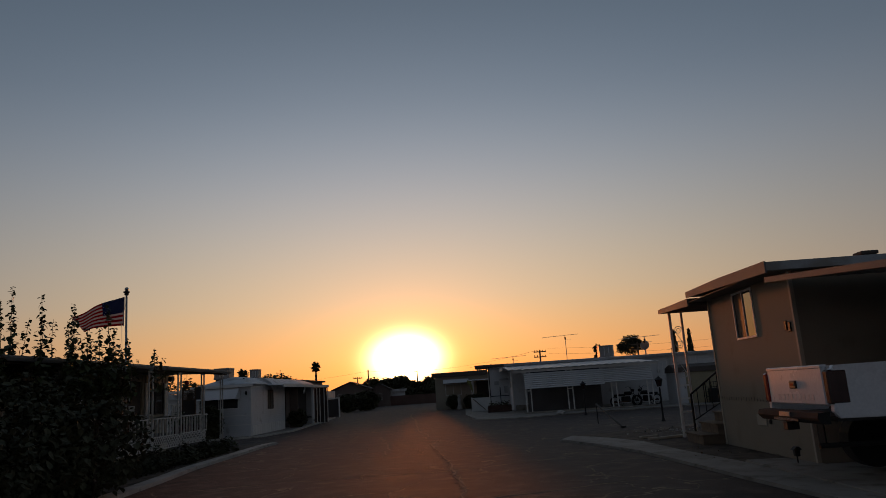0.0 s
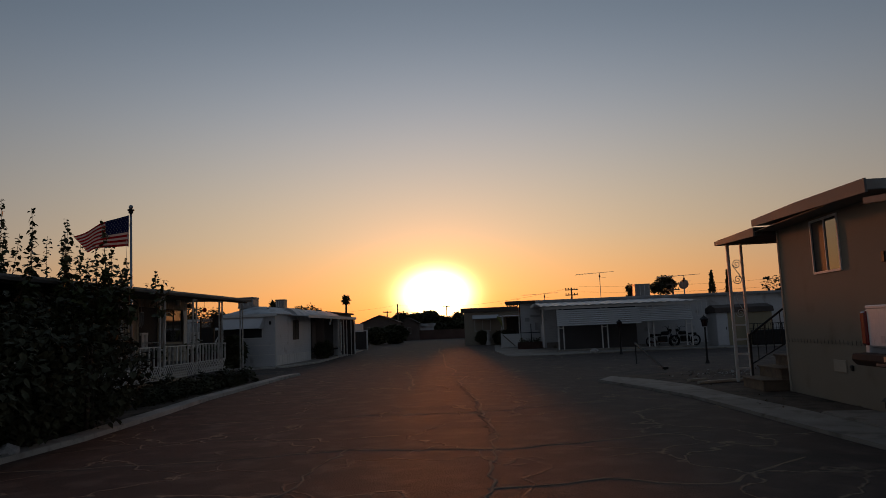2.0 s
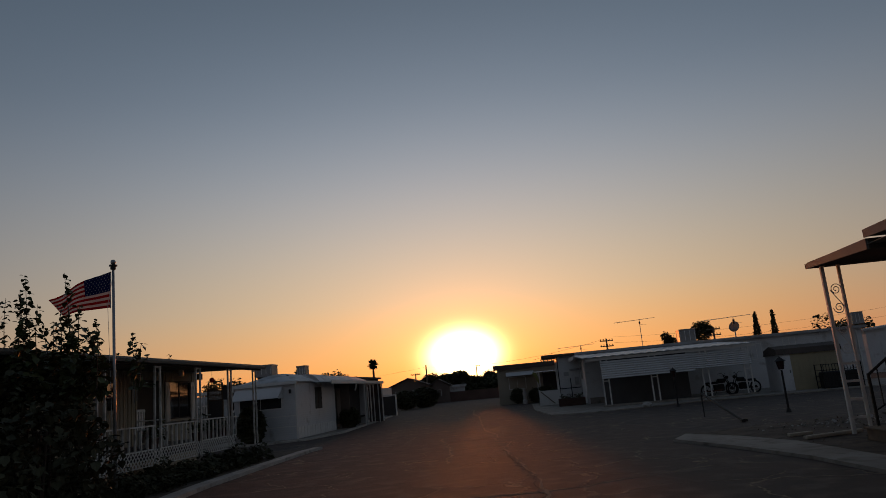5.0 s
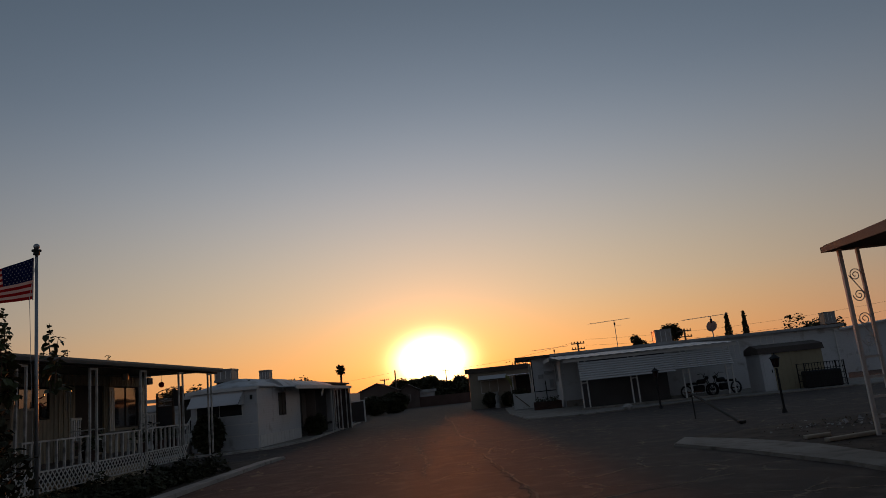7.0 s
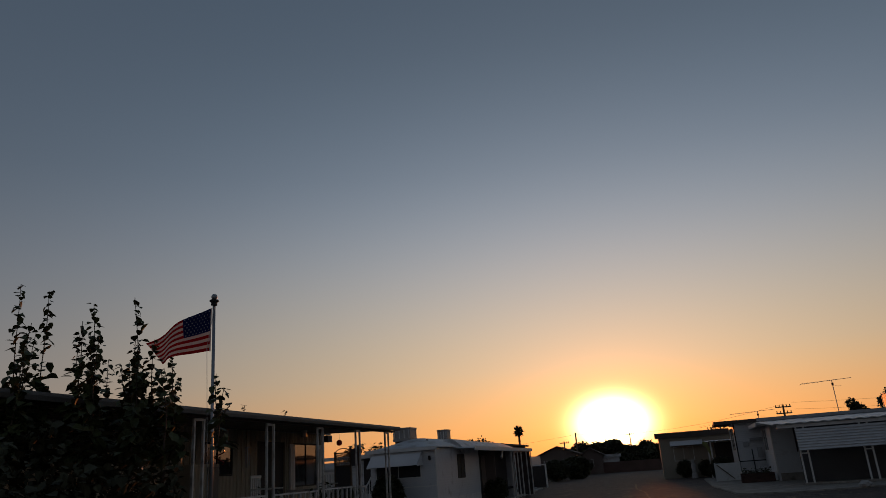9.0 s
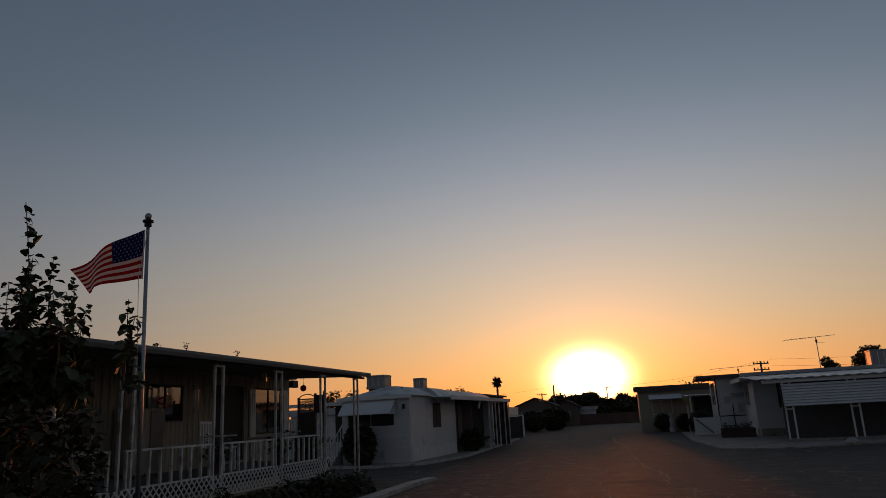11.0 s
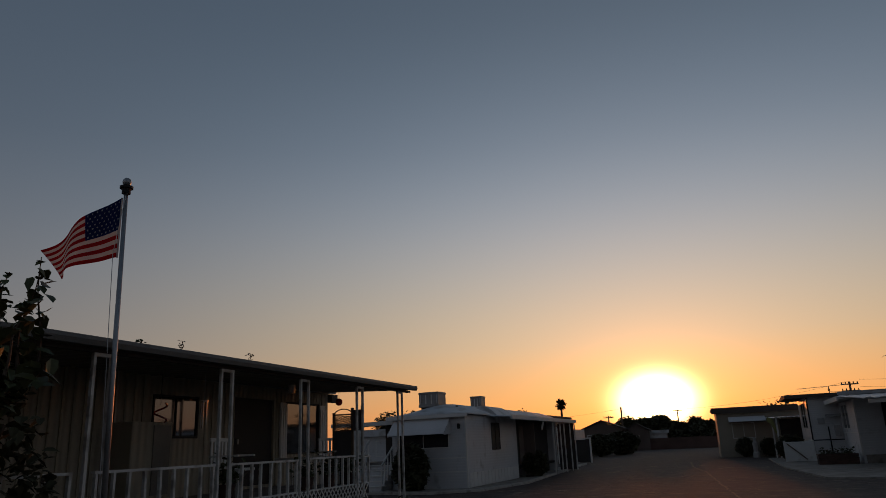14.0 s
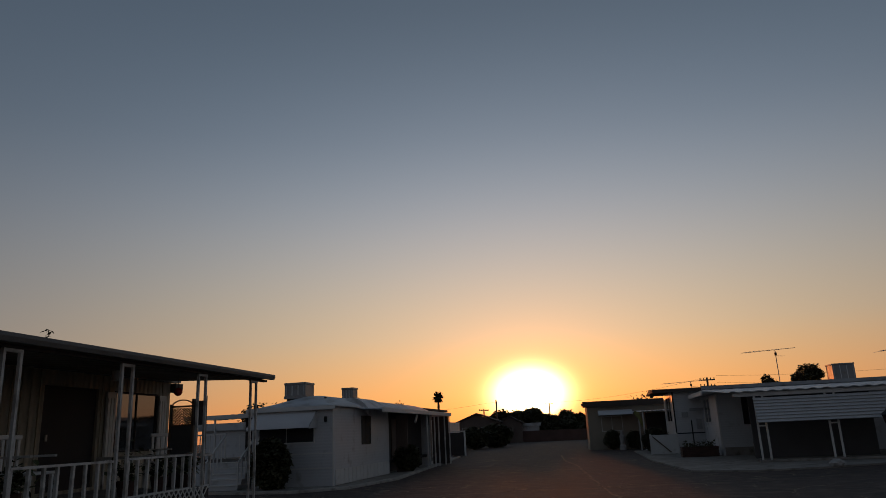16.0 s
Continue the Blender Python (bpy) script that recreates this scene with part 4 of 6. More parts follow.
def low_planting():
    """Low dark ground cover before the deck."""
    rng = random.Random(5)
    sp = []
    for _ in range(8500):
        v = rng.uniform(15.5, 23.0)
        u = rng.uniform(-7.5, -6.45) - 0.03 * (v - 18) + 0.25 * noise.noise(Vector((v * 1.3, 0, 0)))
        h = 0.6 * (0.6 + 0.6 * noise.noise(Vector((u * 2, v * 1.1, 3)))) * (1.2 if u < -6.9 else 0.85)
        sp.append((u, v, rng.uniform(0.05, max(0.1, h)), rng.uniform(0.6, 1.3)))
    me = leaf_mesh("ground_cover", sp, 8, (0.05, 0.1), 0.1)
    me.materials.append(LEAF_DARK)
    o = new("ground_cover", me)
    o.matrix_world = at(0, 0)
    tagged(o, "low dark ground cover plants before the deck", "plants", kind="stuff")


low_planting()


def round_bush(name, u, v, r, h, seed, label, count=1500, size=(0.06, 0.12), material=None, trunk=0.0):
    rng = random.Random(seed)
    b = thing(name, at(u, v, 0.04), label, "bush")
    sp = []
    for _ in range(count):
        a, c = rng.uniform(0, 6.283), rng.uniform(-1, 1)
        q = (1 - c * c) ** 0.5
        rr = rng.uniform(0.25, 1) ** 0.4 * (1 + 0.2 * noise.noise(Vector((a, c * 2, seed))))
        sp.append((r * rr * q * math.cos(a), r * rr * q * math.sin(a), trunk + (h - trunk) * (0.5 + 0.5 * c * rr), rng.uniform(0.7, 1.3)))
    me = leaf_mesh("crown", sp, seed, size, 0.2)
    me.materials.append(material or LEAF_DARK)
    o = tagged(new("crown", me), kind="stuff")
    o.parent = b
    bm = nb()
    for k in range(4):
        rod(bm, (0.04 * k - 0.06, 0, 0), (rng.uniform(-0.4, 0.4) * r, rng.uniform(-0.4, 0.4) * r, h * 0.7), 0.03, 5, 0.012)
    part("stem", bm, BARK, b)
    return b


# ---- white home across the side lane ----
def swamp_cooler(u, v, z, w, d, h, label):
    c = thing("rooftop_cooler", at(u, v, z), label, "cooler")
    part("tray", bx(-w / 2 - 0.02, w / 2 + 0.02, -d / 2 - 0.02, d / 2 + 0.02, 0.0, 0.1, bevel=0.01), COOLER, c)
    part("lid", bx(-w / 2 - 0.02, w / 2 + 0.02, -d / 2 - 0.02, d / 2 + 0.02, h - 0.08, h, bevel=0.015), COOLER, c)
    part("core", bx(-w / 2 + 0.05, w / 2 - 0.05, -d / 2 + 0.05, d / 2 - 0.05, 0.1, h - 0.08), DARK_SIDING, c)
    for x in (-w / 2, w / 2 - 0.05):
        for y in (-d / 2, d / 2 - 0.05):
            part("corner_post", bx(x, x + 0.05, y, y + 0.05, 0.1, h - 0.08), COOLER, c)
    for side in (-1, 1):
        y0 = side * (d / 2 - 0.02)
        pan = part("louvre_panel", bx(-w / 2 + 0.05, w / 2 - 0.05, y0 - 0.01, y0 + 0.01, 0.1, h - 0.08), COOLER, c)
        for k in range(4):
            x = -w / 2 + 0.05 + (w - 0.1) * k / 3
            part("louvre_rib", bx(x - 0.015, x + 0.015, y0 + side * 0.012 - 0.008, y0 + side * 0.012 + 0.008, 0.12, h - 0.1), WHITE, pan)
        x0 = side * (w / 2 - 0.02)
        part("side_panel", bx(x0 - 0.01, x0 + 0.01, -d / 2 + 0.05, d / 2 - 0.05, 0.1, h - 0.08), COOLER, c)
    for x in (-w / 2 + 0.1, w / 2 - 0.1):
        part("foot", bx(x - 0.04, x + 0.04, -d / 2 + 0.05, d / 2 - 0.05, -0.12, 0.0), WOOD, c)
    return c


def bowed(x0, x1, z_eave, z_crown, thick, n=10):
    top = [(x0 + (x1 - x0) * i / n, z_eave + (z_crown - z_eave) * (1 - (2 * i / n - 1) ** 2)) for i in range(n + 1)]
    return top + [(x, z - thick) for x, z in top[::-1]]


def awning(parent, face, a0, a1, z_top, z_bot, out, material=None, label="white ribbed metal window awning"):
    """A slatted metal awning on a wall that looks to -y: face is the wall's y."""
    bm = nb()
    n = 6
    prev = None
    for i in range(n * 2 + 1):
        f = i / (n * 2)
        y = face - 0.03 - out * f
        z = z_top + (z_bot - z_top) * f + (0.045 if i % 2 else 0)
        row = [bm.verts.new((x, y, z + dz)) for x in (a0, a1) for dz in (0, 0.012)]
        if prev:
            bm.faces.new((prev[1], prev[3], row[3], row[1]))
            bm.faces.new((prev[0], row[0], row[2], prev[2]))
            bm.faces.new((prev[0], prev[1], row[1], row[0]))
            bm.faces.new((prev[2], row[2], row[3], prev[3]))
        prev = row
    aw = part("awning", bm, material or WHITE_RIB, parent, label)
    for x in (a0, a1 - 0.015):
        part("awning_end", prism(nb(), [(face, z_top), (face - out, z_bot), (face - out, z_bot - 0.03), (face, z_bot)], "x", x, x + 0.015), material or WHITE_RIB, aw)
    return aw


def white_home():
    h = thing("white_mobile_home", at(-9.36, 33.3, 0.04) @ Matrix.Diagonal((0.88, 0.88, 0.985, 1)), "white single-wide home with a bowed roof and carport", "house")
    W, L = 3.2, 15.0
    # end wall with an awning window
    bm = nb()
    wall_with_holes(bm, "y", 0, 0.12, -W, 0, 0.0, 2.45, [(-2.9, -0.75, 1.4, 2.2)])
    part("wall", bm, WHITE_SIDING, h, "white lapped metal end wall")
    bm = nb()
    wall_with_holes(bm, "x", -0.12, 0, 0.12, 7.0, 0.0, 2.45, [(3.2, 4.3, 1.25, 2.2)])
    part("wall", bm, WHITE_SIDING, h)
    # dark brown here carries the shade under the side cover
    part("wall", bx(-0.6, -0.5, 7.0, L, 0, 2.45), DARK_SIDING, h, "recessed wall coloured dark for the shade under the cover")
    part("wall", bx(-W, -W + 0.12, 0.12, L, 0, 2.45), WHITE_SIDING, h)
    part("wall", bx(-W, 0, L, L + 0.12, 0, 2.45), WHITE_SIDING, h)
    part("inner_floor", bx(-W + 0.12, -0.12, 0.12, L, 0.4, 0.5), DARK, h)
    part("belt_trim", bx(-W, 0.01, -0.015, 0.0, 1.0, 1.04), WHITE, h)
    part("belt_trim", bx(-W, 0.01, -0.02, 0.0, 0.54, 0.58), WHITE, h)
    part("corner_trim", bx(-0.03, 0.02, -0.02, 0.03, 0.0, 2.45), WHITE, h)
    for i in range(15):
        y = 0.2 + i * 0.45
        part("skirt_panel", bx(0.0, 0.02, y, y + 0.42, 0.02, 0.5, bevel=0.008), WHITE, h, "white skirting panel")
    bm = nb()
    rows = []
    for y in (-0.2, 0.15, 0.5, 0.9, 1.4, 2.0, 6.0, 11.0, L + 0.2):
        f = min(1, max(0, (y + 0.2) / 2.2)) ** 0.7
        rows.append([[bm.verts.new((-W - 0.15 + (W + 0.3) * i / 10, y, 2.48 + o + 0.45 * f * (1 - (2 * i / 10 - 1) ** 2))) for o in (0, 0.05)] for i in range(11)])
    for p, q in zip(rows, rows[1:]):
        for i in range(10):
            bm.faces.new((p[i][1], p[i + 1][1], q[i + 1][1], q[i][1]))
            bm.faces.new((p[i][0], q[i][0], q[i + 1][0], p[i + 1][0]))
        bm.faces.new((p[0][0], p[0][1], q[0][1], q[0][0]))
        bm.faces.new((p[10][0], q[10][0], q[10][1], p[10][1]))
    for r in (rows[0], rows[-1]):
        for i in range(10):
            bm.faces.new((r[i][0], r[i + 1][0], r[i + 1][1], r[i][1]))
    part("roof", bm, ROOF_WHITE, h, "low hipped white coated roof", smooth=True)
    part("ceiling", bx(-W, 0, 0, L, 2.45, 2.48), ROOF_WHITE, h)
    part("eave_trim", bx(-W - 0.16, 0.16, -0.23, -0.2, 2.4, 2.53), WHITE, h)
    for x, y, z in ((-0.9, 1.5, 2.72), (-1.2, 4.2, 2.8)):
        v = part("roof_vent", rod(nb(), (x, y, z), (x, y, z + 0.13), 0.035, 8), IRON, h)
        part("vent_cap", rod(nb(), (x, y, z + 0.12), (x, y, z + 0.16), 0.055, 8), IRON, v)
    window(h, "y", 0.0, -1, -2.9, -0.75, 1.4, 2.2, WHITE, glass=SCREEN)
    awning(h, 0.0, -3.05, -0.62, 2.38, 1.84, 0.75)
    lan = part("wall_lantern", bx(-0.3, -0.2, -0.16, -0.06, 2.0, 2.18, bevel=0.02), IRON, h, "black wall lantern")
    part("lantern_bracket", bx(-0.27, -0.23, -0.07, 0.0, 2.1, 2.13), IRON, lan)
    # raised room at the roadside end of the roof
    part("roof_room", prism(nb(), bowed(-1.2, 0.3, 2.5, 2.9, 0.25), "y", 3.2, 5.6), ROOF_WHITE, h, "bowed roof end that faces the sunset")
    window(h, "x", 0.0, 1, 3.2, 4.3, 1.25, 2.2, DARK_SIDING, glass=SCREEN)
    part("side_door", bx(-0.5, -0.46, 9.0, 9.9, 0.3, 2.2), FAR_WALL, h)
    # long patio cover and its posts
    part("side_cover", ribbed(nb(), 0.0, 1.1, 2.6, 15.75, lambda x, y: 2.46 - 0.05 * x, 0.3, 0.03, 0.015, axis="y"), ROOF_WHITE, h, "long white metal side cover")
    part("cover_fascia", bx(1.08, 1.14, 2.6, 15.75, 2.32, 2.48), WHITE, h)
    part("cover_fascia", bx(0.0, 1.08, 15.7, 15.75, 2.32, 2.48), WHITE, h)
    for y in (10.3, 11.95, 12.9, 14.4, 15.65):
        part("cover_post", bx(0.98, 1.04, y - 0.03, y + 0.03, 0.0, 2.34), WHITE, h)
    # added dark panel: keeps sky from showing through beneath the cover
    part("dark_end_panel", bx(0.0, 0.95, 15.64, 15.69, 0, 2.32), DARK_SIDING, h, "dark panel added to close the cover's far end")
    part("divider", bx(0.0, 0.55, 8.2, 8.3, 0, 2.3), FAR_WALL, h)
    part("bracket", prism(nb(), [(8.3, 1.95), (8.75, 2.3), (8.65, 2.35), (8.25, 2.02)], "x", 0.9, 0.97), WHITE, h)
    # side porch with steps at the back corner
    part("porch_cover", ribbed(nb(), -W - 3.2, -W, 0.6, 3.4, lambda x, y: 2.42 + 0.03 * (x + W), 0.3, 0.03, 0.015, axis="x"), ROOF_WHITE, h)
    part("porch_fascia", bx(-W - 3.2, -W, 0.55, 0.6, 2.28, 2.42), WHITE, h)
    for x in (-W - 3.1, -W - 1.9):
        part("porch_post", bx(x - 0.03, x + 0.03, 0.62, 0.68, 0.0, 2.3), WHITE, h)
    part("porch_deck", bx(-W - 3.0, -W, 0.6, 3.4, 0.85, 0.95), DECK_GREY, h)
    part("porch_skirt", bx(-W - 3.0, -W, 0.62, 0.66, 0.0, 0.85), WHITE_SIDING, h)
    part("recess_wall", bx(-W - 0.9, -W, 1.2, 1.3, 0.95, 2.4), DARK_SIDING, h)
    for i in range(5):
        st = part("porch_step", bx(-W - 1.35, -W - 0.1, -0.85 + i * 0.28, 0.62, 0.17 * i, 0.15 + 0.17 * i), WHITE_SIDING, h, "white wooden step")
        part("tread", bx(-W - 1.4, -W - 0.05, -0.9 + i * 0.28, 0.62, 0.15 + 0.17 * i, 0.175 + 0.17 * i), WHITE, st)
    for x in (-W - 1.38, -W - 0.08):
        rl = part("stair_rail", tube(nb(), [(x, -0.85, 0.85), (x, 0.6, 1.75)], 0.035, 6), WHITE, h, "white stair rail")
        for k in range(6):
            y = -0.85 + k * 0.28
            part("baluster", bx(x - 0.02, x + 0.02, y - 0.02, y + 0.02, 0.1 + 0.17 * k, 0.85 + 0.17 * k), WHITE, rl)
    rl = part("porch_rail", bx(-W - 3.0, -W - 1.4, 0.62, 0.67, 1.75, 1.8), WHITE, h)
    for k in range(8):
        part("baluster", bx(-W - 2.95 + k * 0.21, -W - 2.92 + k * 0.21, 0.63, 0.66, 0.95, 1.75), WHITE, rl)


white_home()
swamp_cooler(-11.4, 35.3, 2.9, 0.78, 0.78, 0.56, "grey rooftop evaporative cooler with white louvre ribs")
swamp_cooler(-11.3, 40.3, 2.98, 0.5, 0.55, 0.56, "smaller grey evaporative cooler on a white roof")
round_bush("round_bush", -11.1, 32.5, 0.6, 1.55, 21, "dark clipped round bush before a white wall", 7000, (0.08, 0.13))
round_bush("planter_bush", -8.95, 40.7, 0.55, 1.05, 22, "dark potted bush under a side cover", 2600)




def iron_gate():
    g = thing("garden_gate", at(-8.45, 23.02, 0.045), "dark slatted garden gate with an arched top", "gate")
    part("gate_post", bx(-0.05, -0.01, -0.03, 0.03, 0.6, 2.16), WOOD, g)
    part("gate_post", bx(0.39, 0.43, -0.03, 0.03, 0.6, 2.24), WOOD, g)
    part("lower_panel", bx(-0.01, 0.39, -0.02, 0.02, 0.6, 1.77), GREY_SCREEN, g, "dark mesh panel")
    part("mid_bar", bx(-0.01, 0.39, -0.025, 0.025, 1.77, 1.8), WOOD, g)
    part("top_beam", bx(-0.01, 0.39, -0.025, 0.025, 2.1, 2.13), WOOD, g)
    for k in range(7):
        for s in (-1, 1):
            x0 = 0.19 + s * (0.0 + k * 0.03)
            ln = min(0.32, (0.2 - k * 0.03) / 0.56) if k else 0.32
            part("slat", bx(-0.006, 0.006, -0.01, 0.01, 0, ln / 0.83, m=Matrix.Translation((x0, 0, 1.79)) @ Matrix.Rotation(s * 0.6, 4, "Y")), WOOD, g)
            if k:
                part("slat", bx(-0.006, 0.006, -0.01, 0.01, 0, (0.3 - k * 0.045) / 0.83, m=Matrix.Translation((0.19, 0, 1.79 + k * 0.045)) @ Matrix.Rotation(s * 0.6, 4, "Y")), WOOD, g)
    part("arch", tube(nb(), [(-0.03 + 0.44 * i / 10, 0, 2.13 + 0.1 * math.sin(math.pi * i / 10) ** 0.6) for i in range(11)], 0.012, 6), WOOD, g)
    part("side_screen", bx(0.43, 0.62, -0.02, 0.02, 1.78, 2.2), GREY_SCREEN, g, "grey side screen")
    part("side_post", bx(0.62, 0.66, -0.03, 0.03, 0.6, 2.28), WOOD, g)


b = thing("red_ball_ornament", at(-8.32, 22.95, 2.42), "red glass ball hanging from the patio cover", "ornament")
bm = nb()
bmesh.ops.create_uvsphere(bm, u_segments=14, v_segments=10, radius=0.075)
part("ball", bm, mat("red_glass_ball", (0.45, 0.02, 0.015), 0.2, 0.1, 4, 40, 0.02), b, smooth=True)
part("cord", rod(nb(), (0, 0, 0.07), (0, 0, 0.34), 0.004, 5), IRON, b)
w = thing("red_hanging_ornament", at(-8.35, 17.95, 2.2), "small red spiral ornament hanging under the cover", "ornament")
part("spiral", tube(nb(), [(0.09 * math.cos(a * 0.6), 0.09 * math.sin(a * 0.6), -0.02 * a) for a in range(14)], 0.014, 5), RED_LENS, w)
part("cord", rod(nb(), (0, 0, -0.02), (0, 0, 0.5), 0.004, 5), IRON, w)
iron_gate()
w = thing("wind_chime", at(-8.25, 18.75, 2.25), "hanging metal wind chime", "wind chime")
part("disc", rod(nb(), (0, 0, 0), (0, 0, 0.02), 0.06, 10), STEEL, w)
part("cord", rod(nb(), (0, 0, 0), (0, 0, 0.42), 0.004, 5), STEEL, w)
for k in range(5):
    a = k * 1.2566
    part("chime_tube", rod(nb(), (0.045 * math.cos(a), 0.045 * math.sin(a), -0.32 - 0.02 * k), (0.045 * math.cos(a), 0.045 * math.sin(a), 0.0), 0.009, 6), STEEL, w)
w = thing("bird_feeder", at(-7.45, 14.75, 1.75), "hanging white lantern-shaped bird feeder", "bird feeder")
part("tray", rod(nb(), (0, 0, 0), (0, 0, 0.03), 0.13, 8), WHITE, w)
part("body", rod(nb(), (0, 0, 0.03), (0, 0, 0.2), 0.08, 8), WHITE, w)
part("roof", rod(nb(), (0, 0, 0.2), (0, 0, 0.3), 0.13, 8, 0.02), WHITE, w)
part("hanger", rod(nb(), (0, 0, 0.3), (0, 0, 0.92), 0.004, 5), IRON, w)


def patio_chair(u, v, yaw):
    c = thing("patio_chair", at(u, v, 0.797, yaw), "pale slatted patio chair on the deck", "chair", group="chairs on the deck")
    for x in (-0.24, 0.24):
        for y in (-0.22, 0.22):
            part("leg", bx(x - 0.02, x + 0.02, y - 0.02, y + 0.02, 0, 0.4), WHITE, c)
    part("seat", bx(-0.27, 0.27, -0.26, 0.26, 0.4, 0.44, bevel=0.01), WHITE, c)
    back = part("backrest", bx(-0.27, 0.27, 0.24, 0.28, 0.86, 0.92, bevel=0.01), WHITE, c)
    for k in range(5):
        x = -0.22 + k * 0.11
        part("slat", bx(x - 0.025, x + 0.025, 0.25, 0.27, 0.44, 0.86), WHITE, back)
    for x in (-0.27, 0.27):
        part("armrest", bx(x - 0.025, x + 0.025, -0.24, 0.26, 0.62, 0.65), WHITE, c)


patio_chair(-8.3, 19.55, 100)
patio_chair(-8.6, 23.3, 80)
for i, (u, v) in enumerate(((-7.9, 18.9), (-7.85, 21.0), (-7.9, 21.9), (-7.85, 22.6))):
    p = thing("potted_plant", at(u, v, 0.797), "potted plant behind the deck railing", "plant", group="pots on the deck")
    part("pot", rod(nb(), (0, 0, 0), (0, 0, 0.22), 0.1, 12, 0.14), BRICK, p)
    rng = random.Random(60 + i)
    me = leaf_mesh("leaves", [(rng.gauss(0, 0.1), rng.gauss(0, 0.1), 0.24 + abs(rng.gauss(0, 0.16)), 1) for _ in range(120)], 70 + i, (0.06, 0.11), 0.0)
    me.materials.append(LEAF)
    o = tagged(new("leaves", me), kind="stuff")
    o.parent = p


for k, v in enumerate((16.3, 17.05, 18.57)):
    rng = random.Random(80 + k)
    wd = thing("gutter_weed", at(-7.27 - 0.052 * (v - 18.0), v, 2.79 + (v - 25.0) * 0.008 + 0.04), "small dry weed growing in the gutter", "weed", group="weeds in the gutter")
    hh = (0.06, 0.13, 0.12, 0.07)[k]
    part("stalk", tube(nb(), [(0, 0, 0), (0.01, 0.03, hh * 0.5), (0, 0.01, hh)], 0.006, 4), BARK, wd)
    me = leaf_mesh("leaves", [(rng.gauss(0, 0.02), rng.gauss(0, 0.03), rng.uniform(0.2, 1) * hh, 1) for _ in range(14)], 90 + k, (0.025, 0.05), 0.0)
    me.materials.append(LEAF)
    o = tagged(new("leaves", me), kind="stuff")
    o.parent = wd


# ---- corner home with the carport awning ----
def corner_home():
    h = thing("corner_mobile_home", at(4.05, 44.3, 0.04), "long white double-wide home with carport awning", "house")
    L, D = 15.6, 9.0
    part("wall", bx(0.02, L, 1.2, 1.32, 0, 2.95), WHITE_SIDING, h, "long white metal wall")
    part("wall", bx(L - 0.12, L, 1.32, 1.2 + D, 0, 2.95), WHITE_SIDING, h)
    part("wall", bx(0.02, L - 0.12, 1.08 + D, 1.2 + D, 0, 2.95), WHITE_SIDING, h)
    roof = prism(nb(), [(0.95, 2.98), (1.2 + D / 2, 3.16), (1.45 + D, 2.98), (1.45 + D, 2.92), (0.95, 2.92)], "x", 0.12, L + 0.2)
    part("roof", roof, ROOF_WHITE, h, "low white coated roof")
    part("fascia", bx(-0.5, L + 0.2, 0.9, 0.95, 2.84, 2.99), GREY_ROOF, h)
    # rear wing beside the entry, with a deep brown eave
    part("wing_wall", bx(-1.43, -0.08, 4.6, 4.7, 0.0, 3.0), WHITE_SIDING, h, "white wall of the rear wing")
    bm = nb()
    wall_with_holes(bm, "x", -1.43, -1.33, 4.7, 10.0, 0, 3.0, [(6.0, 8.6, 1.55, 2.75)])
    part("wing_wall", bm, WHITE_SIDING, h)
    window(h, "x", -1.43, -1, 6.0, 8.6, 1.55, 2.75, WHITE)
    part("wing_roof", prism(nb(), [(4.2, 3.07), (7.2, 3.22), (10.3, 3.07), (10.3, 3.0), (4.2, 3.0)], "x", -2.35, 0.1), BROWN_ROOF, h, "brown eave of the rear wing")
    part("wing_fascia", bx(-2.4, 0.1, 4.14, 4.2, 2.93, 3.1), BROWN_ROOF, h)
    part("corner_trim", bx(-1.46, -1.4, 4.57, 4.63, 0, 3.0), DARK_SIDING, h)
    # front room with a tall window
    bm = nb()
    wall_with_holes(bm, "x", -0.08, 0.02, -0.1, 4.6, 0, 2.6, [(2.05, 3.9, 1.43, 2.45)])
    part("room_wall", bm, WHITE_SIDING, h)
    bm = nb()
    wall_with_holes(bm, "y", -0.1, 0.0, 0.02, 4.5, 0.35, 2.6, [(0.95, 1.75, 1.3, 2.45)])
    part("room_wall", bm, WHITE_SIDING, h)
    part("room_base", bx(0.02, 4.5, -0.07, 0.0, 0.0, 0.35), CONCRETE, h)
    part("room_roof", bx(-0.66, 4.6, -0.35, 4.4, 2.62, 2.72), ROOF_WHITE, h)
    part("room_fascia", bx(-0.71, -0.66, -0.35, 4.4, 2.55, 2.74), WHITE, h)
    window(h, "x", -0.08, -1, 2.05, 3.9, 1.43, 2.45, WHITE)
    window(h, "y", -0.1, -1, 0.95, 1.75, 1.3, 2.45, DARK_SIDING, glass=SCREEN)
    part("corner_trim", bx(-0.11, -0.05, -0.13, -0.07, 0.3, 2.6), WHITE, h)
    for x in (0.2, 0.4, 0.6, 0.8):
        part("siding_rib", bx(x - 0.006, x + 0.006, -0.11, -0.1, 0.4, 2.58), WHITE_SIDING, h)
    part("belt_trim", bx(-0.1, -0.08, -0.1, 4.6, 1.22, 1.26), WHITE, h)
    part("window_hood", bx(-0.72, -0.1, 4.25, 4.6, 2.0, 2.12), GREY_ROOF, h)
    # carport: ribbed roof, hanging awning panels, double posts
    cover = ribbed(nb(), -0.55, 7.7, -6.1, 0.9, lambda x, y: 2.38 + (y + 6.1) * 0.055, 0.42, 0.032, 0.02, axis="x")
    part("carport_roof", cover, WHITE_RIB, h, "white corrugated carport roof")
